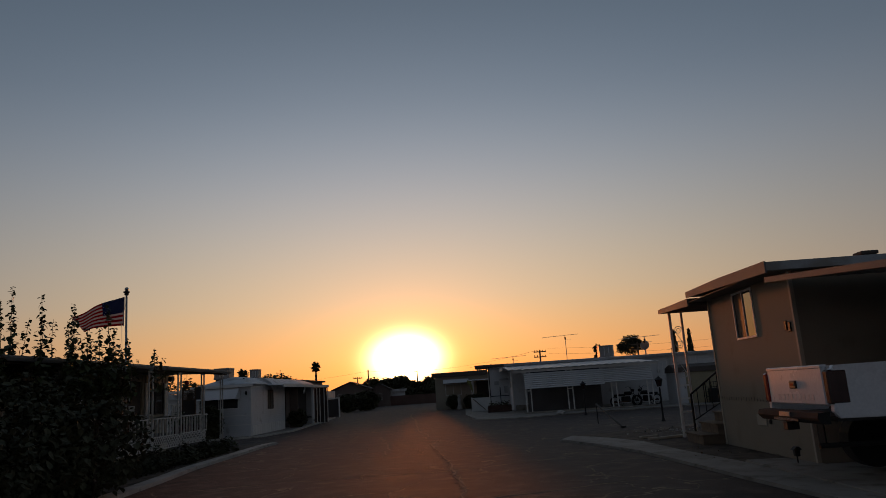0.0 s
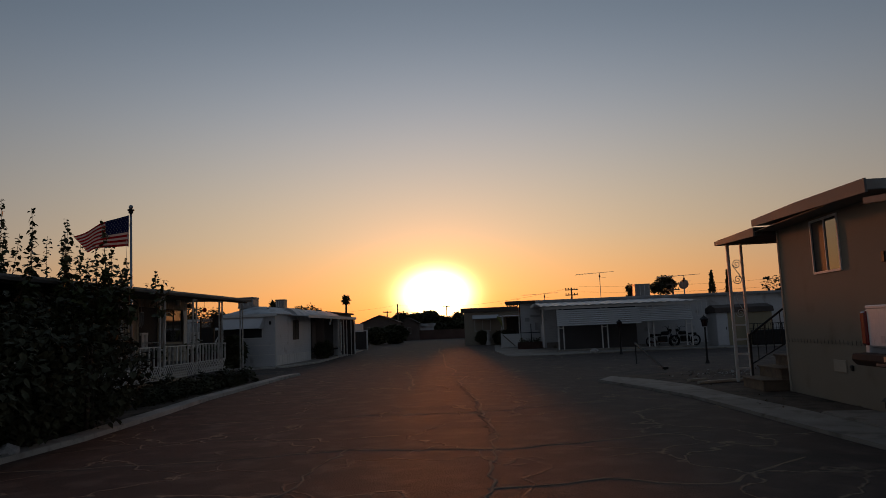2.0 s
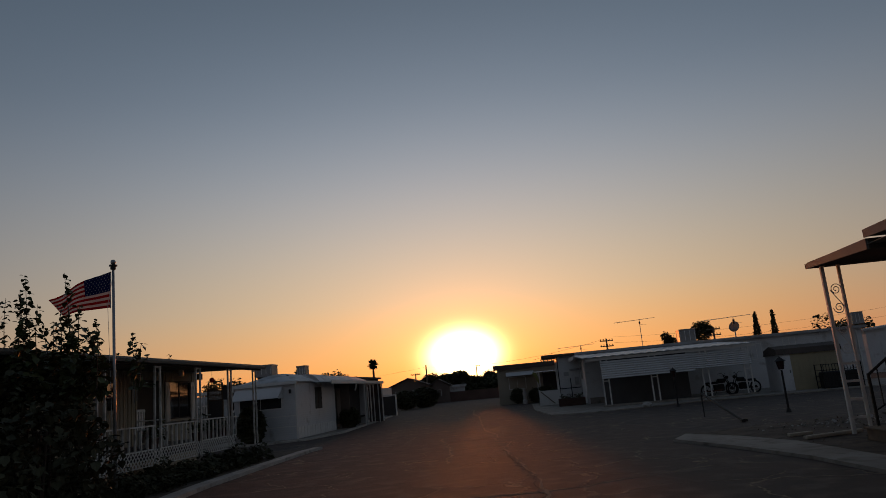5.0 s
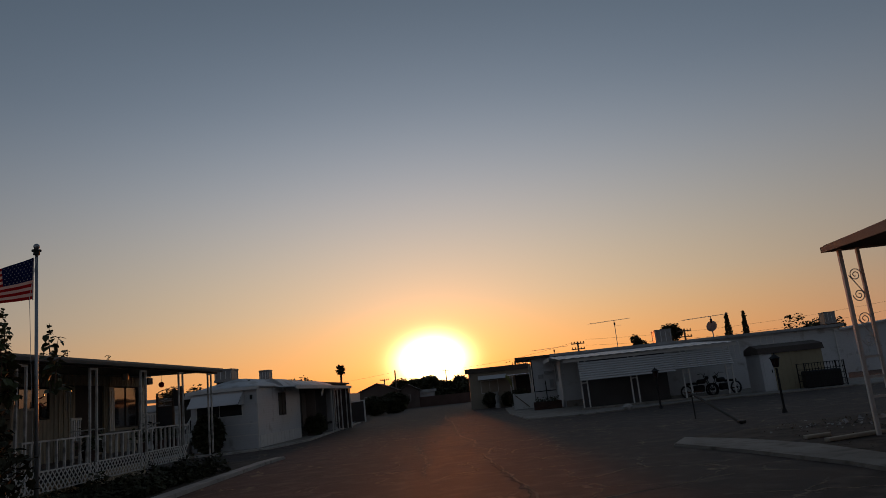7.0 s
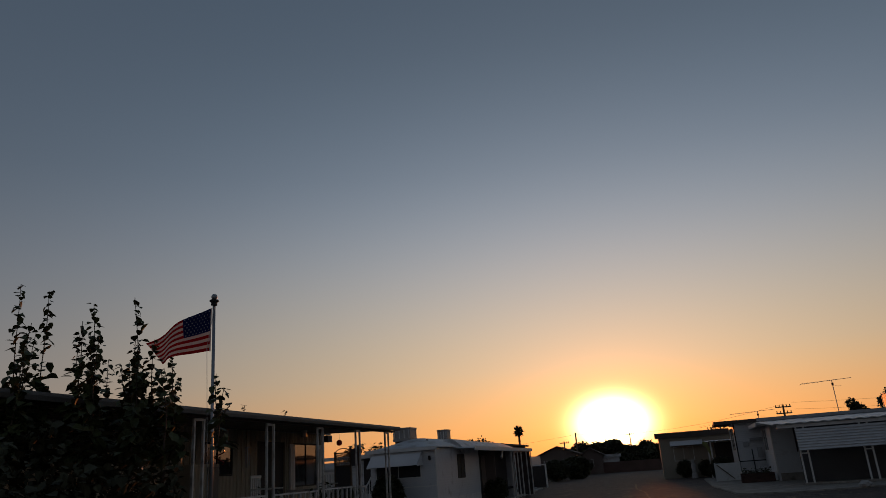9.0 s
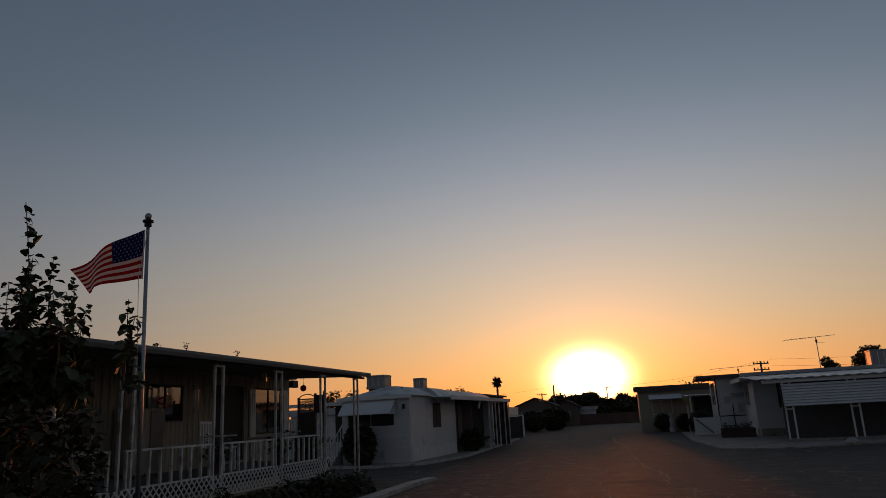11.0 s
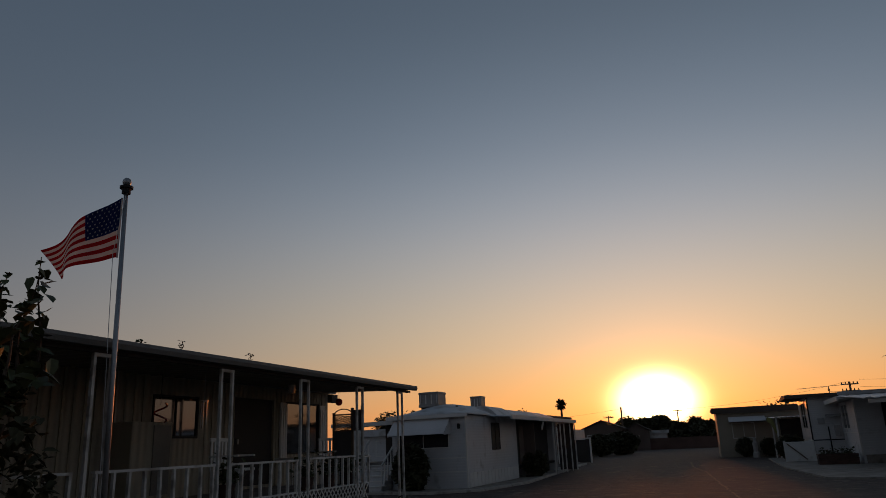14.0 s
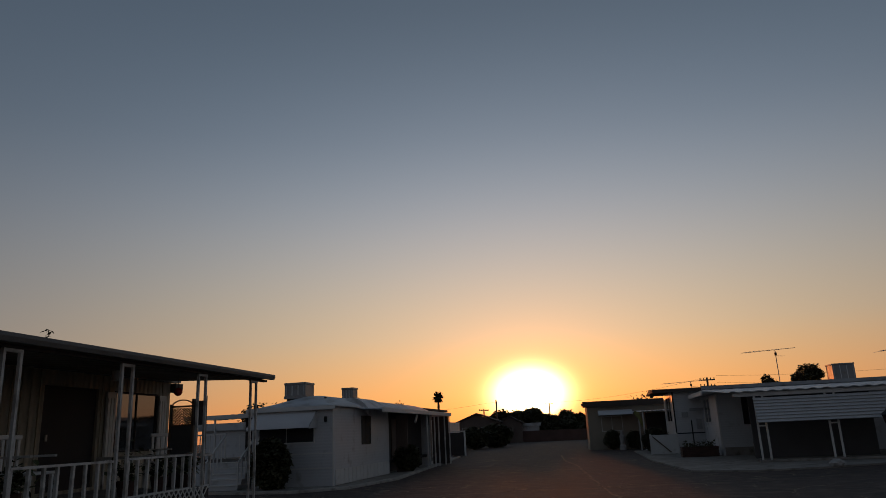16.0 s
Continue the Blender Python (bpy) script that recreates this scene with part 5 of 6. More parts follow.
    part("carport_beam", bx(-0.4, 7.6, -5.95, -5.88, 2.24, 2.36), WHITE, h)
    for i, (x0, x1, zt, zb, yy) in enumerate(((0.25, 4.6, 2.18, 1.33, -5.98), (4.62, 7.25, 2.16, 1.42, -5.9))):
        bm = nb()
        n = 8
        prev = None
        for k in range(n * 2 + 1):
            z = zt + (zb - zt) * (k // 2 + (0.8 if k % 2 else 0)) / n
            y = yy - 0.35 * k / (n * 2) + (-0.05 if k % 2 else 0.03)
            row = [bm.verts.new((x, y + dy, z)) for x in (x0, x1) for dy in (0, 0.012)]
            if prev:
                bm.faces.new((prev[0], row[0], row[2], prev[2]))
                bm.faces.new((prev[1], prev[3], row[3], row[1]))
                bm.faces.new((prev[0], prev[1], row[1], row[0]))
                bm.faces.new((prev[2], row[2], row[3], prev[3]))
            prev = row
        part("awning_panel", bm, WHITE_RIB, h, "white ribbed hanging awning panel")
    for x in (0.45, 2.75, 5.15, 7.1):
        p = part("carport_post", bx(x - 0.17, x - 0.11, -5.95, -5.89, 0.02, 2.26), WHITE, h, "white double-leg carport post")
        part("leg", bx(x + 0.11, x + 0.17, -5.95, -5.89, 0.02, 2.26), WHITE, p)
        part("brace", bx(x - 0.11, x + 0.11, -5.94, -5.9, 1.2, 1.25), WHITE, p)
    part("carport_kerb", bx(0.2, 7.4, -6.05, -5.75, 0, 0.09, bevel=0.02), CONCRETE, h)
    # sheet whose dark grey stands for the shade inside the carport
    part("carport_back", bx(0.6, 4.9, -3.2, -3.1, 0.0, 2.3), GREY_SCREEN, h, "grey sheet standing for the carport's dim interior")
    for x0, x1, z0, z1 in ((9.5, 10.05, 1.65, 2.5), (11.3, 11.95, 2.32, 2.68)):
        window(h, "y", 1.2, -1, x0, x1, z0, z1, WHITE)
    part("downpipe", rod(nb(), (L - 0.3, 1.15, 0.0), (L - 0.3, 1.15, 2.8), 0.04, 8), WHITE, h)
    part("entry_rail", tube(nb(), [(-1.5, 4.1, 0.0), (-1.5, 4.1, 0.95), (-0.15, 4.1, 0.95)], 0.03), IRON, h)
    part("rail_post", rod(nb(), (-0.75, 3.9, 0.0), (-0.75, 3.9, 1.55), 0.03, 8), IRON, h)
    part("meter_box", bx(-1.1, -0.8, 4.5, 4.6, 1.7, 1.95), STEEL, h)
    mb = part("meter_box", bx(-0.45, -0.2, 4.48, 4.6, 1.1, 1.6), STEEL, h)
    part("meter_dial", rod(nb(), (-0.32, 4.44, 1.42), (-0.32, 4.48, 1.42), 0.1, 10), STEEL, mb)


corner_home()
swamp_cooler(11.45, 52.0, 3.2, 1.05, 1.05, 0.9, "grey rooftop evaporative cooler on a long white roof")


def antenna(u, v, z, mast, span, yaw, seed, label):
    a = thing("tv_antenna", at(u, v, z, yaw), label, "antenna")
    part("mast", rod(nb(), (0, 0, -0.12), (0, 0, mast), 0.022, 6), STEEL, a)
    boom = part("boom", rod(nb(), (-span * 0.62, 0, mast - 0.06), (span * 0.38, 0, mast + 0.06), 0.014, 5), STEEL, a)
    rng = random.Random(seed)
    for k in range(12):
        f = k / 11
        x = -span * 0.6 + span * 0.96 * f
        half = 0.2 + 0.55 * (1 - f) if seed % 2 else 0.3 + 0.35 * f
        part("element", rod(nb(), (x, -half, mast - 0.06 + 0.12 * f), (x, half, mast - 0.06 + 0.12 * f), 0.006, 4), STEEL, boom)
    part("rotor", bx(-0.05, 0.05, -0.05, 0.05, mast - 0.3, mast - 0.14), IRON, a)
    part("guy_bar", rod(nb(), (0, 0, mast - 0.32), (0.45, 0.0, mast - 0.36), 0.008, 4), STEEL, a)
    return a


antenna(8.77, 53.4, 3.1, 2.05, 2.8, 2, 1, "old rooftop television antenna on a thin mast")
antenna(13.05, 46.2, 3.1, 1.14, 2.7, 3, 3, "wide old rooftop television antenna")
antenna(5.1, 61.5, 2.97, 1.15, 3.0, 4, 1, "low old television antenna on a far roof")
d = thing("satellite_dish", at(12.95, 45.9, 3.1), "grey satellite dish on a roof mast", "satellite dish")
part("mast", rod(nb(), (0, 0, -0.1), (0, 0, 0.35), 0.03, 8), STEEL, d)
bm = nb()
prev = None
for i in range(7):
    f = i / 6
    ring = [bm.verts.new(Matrix.Translation((0, 0, 0.55)) @ Matrix.Rotation(-1.1, 4, "X") @ Vector((0.3 * f * math.cos(a * math.pi / 9), 0.33 * f * math.sin(a * math.pi / 9), 0.13 * f * f - 0.1))) for a in range(18)] if i else None
    if i == 1:
        bm.faces.new(ring)
    elif ring:
        for a in range(18):
            bm.faces.new((prev[a], prev[(a + 1) % 18], ring[(a + 1) % 18], ring[a]))
    prev = ring
bmesh.ops.solidify(bm, geom=bm.faces[:], thickness=0.02)
part("dish", bm, STEEL, d, smooth=True)
part("arm", rod(nb(), (0, -0.05, 0.3), (-0.15, -0.5, 0.75), 0.014, 5), STEEL, d)
part("receiver", bx(-0.22, -0.1, -0.56, -0.46, 0.7, 0.82), BLACK_PLASTIC, d)


def shed():
    s = thing("garden_shed", at(12.6, 38.3, 0.05), "two-tone metal garden shed with a barn roof", "shed")
    w, dd = 2.75, 1.8
    part("wall", bx(0, w, 0, dd, 0, 1.68), SHED_TAN, s)
    part("front_panel", bx(-0.02, 0.5, -0.03, 0.0, 0, 1.72), SHED_WHITE, s, "pale front panel with a door")
    dr = part("door", bx(0.06, 0.44, -0.05, -0.03, 0.05, 1.6, bevel=0.008), SHED_WHITE, s)
    part("handle", bx(0.38, 0.41, -0.08, -0.05, 0.8, 0.95), IRON, dr)
    part("end_panel", prism(nb(), [(-0.02, 0), (dd + 0.02, 0), (dd + 0.02, 1.7), (dd - 0.05, 1.9), (dd / 2, 2.05), (0.05, 1.9), (-0.02, 1.7)], "x", -0.05, -0.01), SHED_WHITE, s, "pale gambrel end panel")
    part("roof", prism(nb(), [(-0.1, 1.68), (0.02, 1.95), (dd / 2, 2.12), (dd - 0.02, 1.95), (dd + 0.1, 1.68)], "x", -0.1, w + 0.1), BROWN_ROOF, s, "brown barn-shaped roof")
    for k in range(9):
        part("wall_rib", bx(0.6 + k * 0.24, 0.63 + k * 0.24, -0.015, 0.0, 0.05, 1.66), SHED_TAN, s)


shed()
c = thing("wire_cage", at(14.0, 37.2, 0.05), "black wire cage crate beside a shed", "cage")
for x in (0, 1.7):
    for y in (0, 0.8):
        part("upright", bx(x - 0.02, x + 0.02, y - 0.02, y + 0.02, 0, 1.1), IRON, c)
for k in range(13):
    part("wire", bx(0.13 * k + 0.06, 0.13 * k + 0.08, -0.01, 0.01, 0.05, 1.08), IRON, c)
for z in (0.05, 0.3, 0.55, 0.8, 1.06):
    part("wire", bx(0, 1.7, -0.012, 0.012, z, z + 0.025), IRON, c)
    part("wire", bx(-0.012, 0.012, 0, 0.8, z, z + 0.025), IRON, c)
part("load", bx(0.08, 1.6, 0.1, 0.72, 0.0, 0.75, bevel=0.05), BLACK_PLASTIC, c)


def motorcycle(u, v, yaw):
    m = thing("motorcycle", at(u, v + 0.5, 0.05, yaw) @ Matrix.Scale(0.88, 4), "dark parked motorcycle with high handlebars", "motorcycle")
    for x in (-0.72, 0.75):
        bm = nb()
        pts = [(x + 0.31 * math.cos(a * math.pi / 12), 0, 0.32 + 0.31 * math.sin(a * math.pi / 12)) for a in range(25)]
        wh = part("wheel", tube(bm, pts, 0.045, 6), RUBBER, m)
        part("hub", rod(nb(), (x, -0.06, 0.32), (x, 0.06, 0.32), 0.06, 10), IRON, wh)
        for k in range(8):
            a = k * math.pi / 4
            part("spoke", rod(nb(), (x, 0, 0.32), (x + 0.29 * math.cos(a), 0, 0.32 + 0.29 * math.sin(a)), 0.006, 4), IRON, wh)
    part("engine", bx(-0.25, 0.3, -0.16, 0.16, 0.25, 0.62, bevel=0.05), IRON, m)
    part("fuel_tank", bx(-0.05, 0.45, -0.14, 0.14, 0.68, 0.92, bevel=0.08), IRON, m)
    part("seat", bx(-0.75, -0.02, -0.15, 0.15, 0.66, 0.78, bevel=0.05), RUBBER, m)
    part("fork", rod(nb(), (0.75, 0.09, 0.32), (0.42, 0.09, 1.08), 0.024, 6), IRON, m)
    part("fork", rod(nb(), (0.75, -0.09, 0.32), (0.42, -0.09, 1.08), 0.024, 6), IRON, m)
    part("handlebar", tube(nb(), [(0.25, -0.42, 1.18), (0.38, -0.2, 1.22), (0.42, 0, 1.08), (0.38, 0.2, 1.22), (0.25, 0.42, 1.18)], 0.014, 6), IRON, m)
    part("headlight", rod(nb(), (0.5, 0, 0.98), (0.62, 0, 0.96), 0.09, 10), IRON, m)
    part("exhaust", rod(nb(), (0.1, -0.18, 0.3), (-0.95, -0.18, 0.28), 0.04, 8), RUST, m)
    part("stand", rod(nb(), (-0.1, 0.1, 0.25), (-0.15, 0.28, 0.0), 0.015, 5), IRON, m)


motorcycle(10.1, 39.6, 12)
motorcycle(11.4, 39.8, 200)


def lamp_post(u, v, h, label):
    p = thing("lamp_post", at(u, v, 0.0), label, "lamp post", group="lamp posts on the corner")
    part("pole", rod(nb(), (0, 0, 0), (0, 0, h - 0.3), 0.035, 10, 0.03), IRON, p)
    part("base", rod(nb(), (0, 0, 0), (0, 0, 0.12), 0.08, 10, 0.045), IRON, p)
    ln = part("lantern", rod(nb(), (0, 0, h - 0.28), (0, 0, h - 0.04), 0.07, 6, 0.12), DARK_LENS, p, "dark glass lantern")
    for k in range(6):
        a = k * math.pi / 3
        part("lantern_bar", rod(nb(), (0.07 * math.cos(a), 0.07 * math.sin(a), h - 0.28), (0.12 * math.cos(a), 0.12 * math.sin(a), h - 0.04), 0.008, 4), IRON, ln)
    part("lantern_roof", rod(nb(), (0, 0, h - 0.04), (0, 0, h + 0.07), 0.17, 6, 0.03), IRON, ln)
    part("finial", rod(nb(), (0, 0, h + 0.07), (0, 0, h + 0.12), 0.02, 6, 0.005), IRON, ln)


lamp_post(6.8, 33.6, 1.5, "short black lantern post on the far corner")
lamp_post(8.2, 24.8, 1.5, "short dark lantern post leaning over dry ground")
b = thing("barrier_pole", at(6.3, 22.5, 0.02), "dark iron pole slanting up from the ground", "pole")
part("shaft", rod(nb(), (0, 0, 0), (-0.3, 3.0, 0.7), 0.035, 8), IRON, b)
part("foot", bx(-0.08, 0.08, -0.08, 0.08, 0.0, 0.06), IRON, b)
part("stand", rod(nb(), (-0.3, 3.0, 0.7), (-0.3, 3.0, 0.0), 0.02, 6), IRON, b)

# dry leaves and scraps on the lot, and a length of pale timber
rng = random.Random(31)
sp = [(rng.uniform(5.6, 10.5), rng.uniform(11.8, 20.6), 0.066, rng.uniform(0.4, 1.0)) for _ in range(900)]
me = leaf_mesh("leaf_litter", sp, 33, (0.03, 0.06), 0.0)
me.materials.append(WOOD)
o = new("leaf_litter", me)
o.matrix_world = at(0, 0)
tagged(o, "dry fallen leaves scattered on bare dirt", "leaf litter", kind="stuff")
sp = [(rng.gauss(7.2, 0.6), rng.gauss(19.5, 0.5), 0.075, rng.uniform(0.5, 1.3)) for _ in range(90)]
me = leaf_mesh("scraps", sp, 34, (0.04, 0.09), 0.0)
me.materials.append(STONE)
o = new("scraps", me)
o.matrix_world = at(0, 0)
tagged(o, "pale paper and stone scraps on dirt", "scraps", kind="stuff")
for u, v, yaw, ln in ((6.3, 16.9, -65, 1.3), (7.3, 16.2, -70, 1.0), (5.9, 17.4, -72, 0.5)):
    solo("timber", bx(-0.05, 0.05, -ln / 2, ln / 2, 0, 0.06, bevel=0.01), TAN_TRIM, at(u, v, 0.06, yaw), "pale weathered timber lying on the dirt", "timber", group="timbers on the lot")


def rock(u, v, r, seed, label):
    bm = nb()
    bmesh.ops.create_icosphere(bm, subdivisions=2, radius=r)
    for vv in bm.verts:
        vv.co *= 1 + 0.35 * noise.noise(vv.co * 5 / r * 0.3 + Vector((seed, 0, 0)))
        vv.co.z *= 0.7
    solo("rock", bm, STONE, at(u, v, 0.05 + r * 0.4), label, "rock", group="stones by the kerbs")


rock(-5.15, 9.5, 0.14, 1, "pale rounded stone on the kerb")
rock(5.8, 35.3, 0.2, 2, "pale stone beside the carport")

# ---- brick planter, low white wall, statue ----
def brick_planter():
    p = thing("brick_planter", at(2.35, 44.1, 0.05), "low brick planter box with dry plants", "planter")
    me = None
    for row in range(6):
        for side, (x0, y0, dx, dy, n) in enumerate(((0, 0, 1, 0, 7), (0, 0.9, 1, 0, 7), (0, 0.0, 0, 1, 4), (1.4, 0.0, 0, 1, 4))):
            for k in range(n):
                if me is None:
                    me = finish("brick", bx(-0.095, 0.095, -0.045, 0.045, 0, 0.062, bevel=0.005), BRICK)
                b = new("brick", me)
                b.parent = p
                off = 0.1 if row % 2 else 0.0
                b.matrix_local = pose(x0 + dx * (0.1 + k * 0.2 + off * 0.5), y0 + dy * (0.12 + k * 0.2 + off * 0.3), row * 0.07, 0, 0, 90 if dy else 0)
    part("soil", bx(0.08, 1.35, 0.08, 0.85, 0, 0.36), DIRT, p)
    r = random.Random(4)
    me = leaf_mesh("plants", [(r.uniform(0.1, 1.3), r.uniform(0.1, 0.8), 0.36 + abs(r.gauss(0, 0.12)), 1) for _ in range(300)], 44, (0.06, 0.12), 0)
    me.materials.append(LEAF_DARK)
    o = tagged(new("plants", me), kind="stuff")
    o.parent = p


brick_planter()
w = thing("low_white_wall", at(1.3, 48.3, 0.04), "low white panel fence before a home", "fence")
part("panel", bx(0, 1.25, 0, 0.06, 0.02, 0.92, bevel=0.01), WHITE, w)
part("brace", rod(nb(), (0.1, -0.05, 0.85), (0.9, -0.05, 0.1), 0.03, 6), WOOD, w)
for x in (0, 1.25):
    part("post", bx(x - 0.04, x + 0.04, -0.04, 0.1, 0, 0.97), WHITE, w)
bm = nb()
for z0, z1, r0, r1 in ((0, 0.25, 0.2, 0.2), (0.25, 0.35, 0.2, 0.12), (0.35, 0.85, 0.12, 0.16), (0.85, 1.0, 0.16, 0.06), (1.0, 1.2, 0.09, 0.08)):
    rod(bm, (0, 0, z0), (0, 0, z1), r0, 10, r1)
solo("garden_statue", bm, STONE, at(0.2, 58.5, 0.0), "pale stone garden statue on a plinth", "statue")


# ---- homes further on ----
def far_home(name, u, v, yaw, w, d, hgt, wall, roof, label, pitch=0.0, awn=None, wins=()):
    h = thing(name, at(u, v, -0.02, yaw), label, "house", group="homes further down the street")
    t = 0.1
    part("wall", bx(0, w, 0, t, 0, hgt), wall, h)
    part("wall", bx(0, w, d - t, d, 0, hgt), wall, h)
    part("wall", bx(0, t, t, d - t, 0, hgt), wall, h)
    part("wall", bx(w - t, w, t, d - t, 0, hgt), wall, h)
    if pitch:
        part("roof", prism(nb(), [(-0.3, hgt - 0.05), (w / 2, hgt + pitch), (w + 0.3, hgt - 0.05), (w + 0.3, hgt + 0.08), (w / 2, hgt + pitch + 0.13), (-0.3, hgt + 0.08)], "y", -0.3, d + 0.3), roof, h)
        part("gable", prism(nb(), [(0, hgt), (w, hgt), (w / 2, hgt + pitch)], "y", 0.0, t), wall, h)
    else:
        part("roof", bx(-0.25, w + 0.25, -0.25, d + 0.25, hgt, hgt + 0.14), roof, h)
        part("fascia", bx(-0.28, w + 0.28, -0.28, -0.25, hgt - 0.22, hgt + 0.16), roof, h)
    for a0, a1, z0, z1 in wins:
        window(h, "y", 0.0, -1, a0, a1, z0, z1, WHITE)
    if awn:
        awning(h, 0.0, *awn)
    return h


h2 = far_home("brown_roofed_home", -1.85, 60.5, 3, 9.0, 4.0, 2.98, CREAM, BROWN_ROOF, "tan home with a flat brown roof", wins=((0.9, 2.2, 1.2, 2.1),), awn=(0.7, 2.9, 2.5, 2.2, 0.9))
part("porch_post", bx(3.6, 3.68, -1.8, -1.72, 0, 2.3), WHITE, h2)
part("porch_roof", ribbed(nb(), 2.9, 5.6, -5.6, -0.1, lambda x, y: 2.35 + 0.02 * y, 0.25, 0.04, 0.02, axis="x"), WHITE_RIB, h2, "white ribbed porch roof")
for x, y in ((3.0, -5.5), (5.5, -5.5), (3.0, -3.0)):
    part("porch_post", bx(x - 0.04, x + 0.04, y - 0.04, y + 0.04, 0, 2.25), WHITE, h2)
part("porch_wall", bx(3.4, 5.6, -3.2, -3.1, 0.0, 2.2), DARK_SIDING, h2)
solo("hanging_cloth", prism(nb(), [(-0.2, 0), (0.05, -0.1), (0.3, -0.9), (0.15, -0.95), (-0.05, -0.4), (-0.25, -0.2)], "y", -0.02, 0.02), PALE_GREEN, at(1.2, 55.6, 2.3), "faded yellow-green cloth hanging from a porch", "cloth")
round_bush("porch_bush", 1.8, 52.0, 0.75, 1.25, 41, "dark bush behind a low white fence", 2600)
round_bush("front_bush", -0.35, 59.6, 0.6, 1.2, 42, "dark bush before a tan home", 2200)
round_bush("front_bush", 1.05, 59.9, 0.55, 1.1, 43, "dark bush under an awning", 2200)
far_home("grey_home", -17.6, 95, 4, 4.6, 8, 2.6, FAR_WALL, BROWN_ROOF, "grey home with a gabled roof", pitch=0.95, wins=((0.6, 1.6, 1.2, 2.0), (2.8, 3.8, 1.2, 2.0)))
far_home("gabled_home", -13.9, 103, 4, 3.0, 6, 2.3, FAR_WALL, BROWN_ROOF, "small gabled home far down the street", pitch=0.9, wins=((0.8, 1.8, 1.0, 1.8),))
far_home("red_brown_home", -20.4, 60, 0, 6.9, 9, 3.2, FAR_WALL, BROWN_ROOF, "dark-roofed home behind a white one")
far_home("white_far_home", 25.8, 59, 4, 12, 5, 3.1, WHITE_SIDING, ROOF_WHITE, "white siding home across the side street", pitch=0.5, wins=((1, 2, 1.2, 2.2), (4, 5.5, 1.2, 2.2)))
far_home("back_home", -22, 47, 5, 8, 4, 2.4, WHITE_SIDING, ROOF_WHITE, "white home behind the porch", wins=((2, 3.2, 1.1, 1.9),))
far_home("end_home", -13.5, 105.5, 2, 4.5, 2, 2.2, WHITE_SIDING, ROOF_WHITE, "pale low home behind the end wall")
swamp_cooler(26.4, 61.5, 3.75, 0.85, 0.85, 0.9, "grey evaporative cooler on a far roof")

# dark gate and bin enclosure by the left kerb
e = thing("bin_enclosure", at(-11.0, 58.5, 0.0), "white framed bin enclosure beside a hedge", "enclosure")
part("panel", bx(0.05, 1.1, -0.03, 0.03, 0.05, 1.5), DARK_SIDING, e)
for x in (0, 1.12):
    part("post", bx(x - 0.05, x + 0.05, -0.05, 0.05, 0, 1.62), WHITE, e)
part("top_bar", bx(-0.05, 1.17, -0.05, 0.05, 1.55, 1.62), WHITE, e)
part("side_wall", bx(-0.05, 0.02, 0.05, 4, 0, 2.2), WHITE_SIDING, e)
part("side_post", bx(-1.1, -1.0, 0.0, 0.1, 0, 2.4), WHITE, e)
round_bush("far_hedge", -11.0, 80.0, 1.7, 2.1, 51, "dark dense hedge beside the street", 5000, (0.15, 0.28))
round_bush("far_hedge", -12.2, 76.0, 1.3, 1.9, 52, "dark dense hedge beside the street", 4000, (0.15, 0.28))
solo("end_wall", bx(-14.5, 2.0, 0, 0.2, 0, 1.45), BLOCK, at(0, 104.0, -0.1, 2), "low reddish block wall closing the street", "wall", kind="structure")


for i in range(9):
    round_bush("end_hedge", -15.5 + i * 2.1, 108.0 + (i % 3), 1.6, 2.3 + 0.3 * (i % 2), 500 + i, "dark hedge behind the end wall", 2500, (0.2, 0.36))

# ---- trees, palms and poles against the sunset ----
def tree(name, u, v, h, r, seed, label, trunk=0.35, count=1500, squash=0.8, leaf=(0.22, 0.4), airy=0.0):
    rng = random.Random(seed)
    t = thing(name, at(u, v, -0.05), label, "tree")
    bm = nb()
    rod(bm, (0, 0, 0), (0.1, 0, h * trunk), 0.05 * h ** 0.5 + 0.05, 8, 0.06)
    limbs = []
    for k in range(7):
        a = rng.uniform(0, 6.28)
        e = Vector((r * 0.6 * math.cos(a), r * 0.6 * math.sin(a), h * rng.uniform(0.6, 0.9)))
        rod(bm, (0.1, 0, h * trunk * rng.uniform(0.7, 1.0)), e, 0.06, 6, 0.02)
        limbs.append(e)
    part("trunk", bm, BARK, t)
    sp = []
    for _ in range(9):
        c = Vector((rng.gauss(0, 0.42) * r, rng.gauss(0, 0.42) * r, h * (trunk + (1 - trunk) * rng.uniform(0.3, 0.85))))
        rr = r * rng.uniform(0.35, 0.55)
        for _ in range(int(count / 9)):
            d = Vector((rng.gauss(0, 1), rng.gauss(0, 1), rng.gauss(0, squash))).normalized() * rr * rng.uniform(0.4, 1.0) ** (0.6)
            q = c + d
            if airy and rng.random() < airy:
                continue
            sp.append((q.x, q.y, min(q.z, h * 1.02), rng.uniform(0.7, 1.3)))
    me = leaf_mesh("crown", sp, seed, leaf, 0.2)
    me.materials.append(LEAF_DARK)
    o = tagged(new("crown", me), kind="stuff")
    o.parent = t
    return t


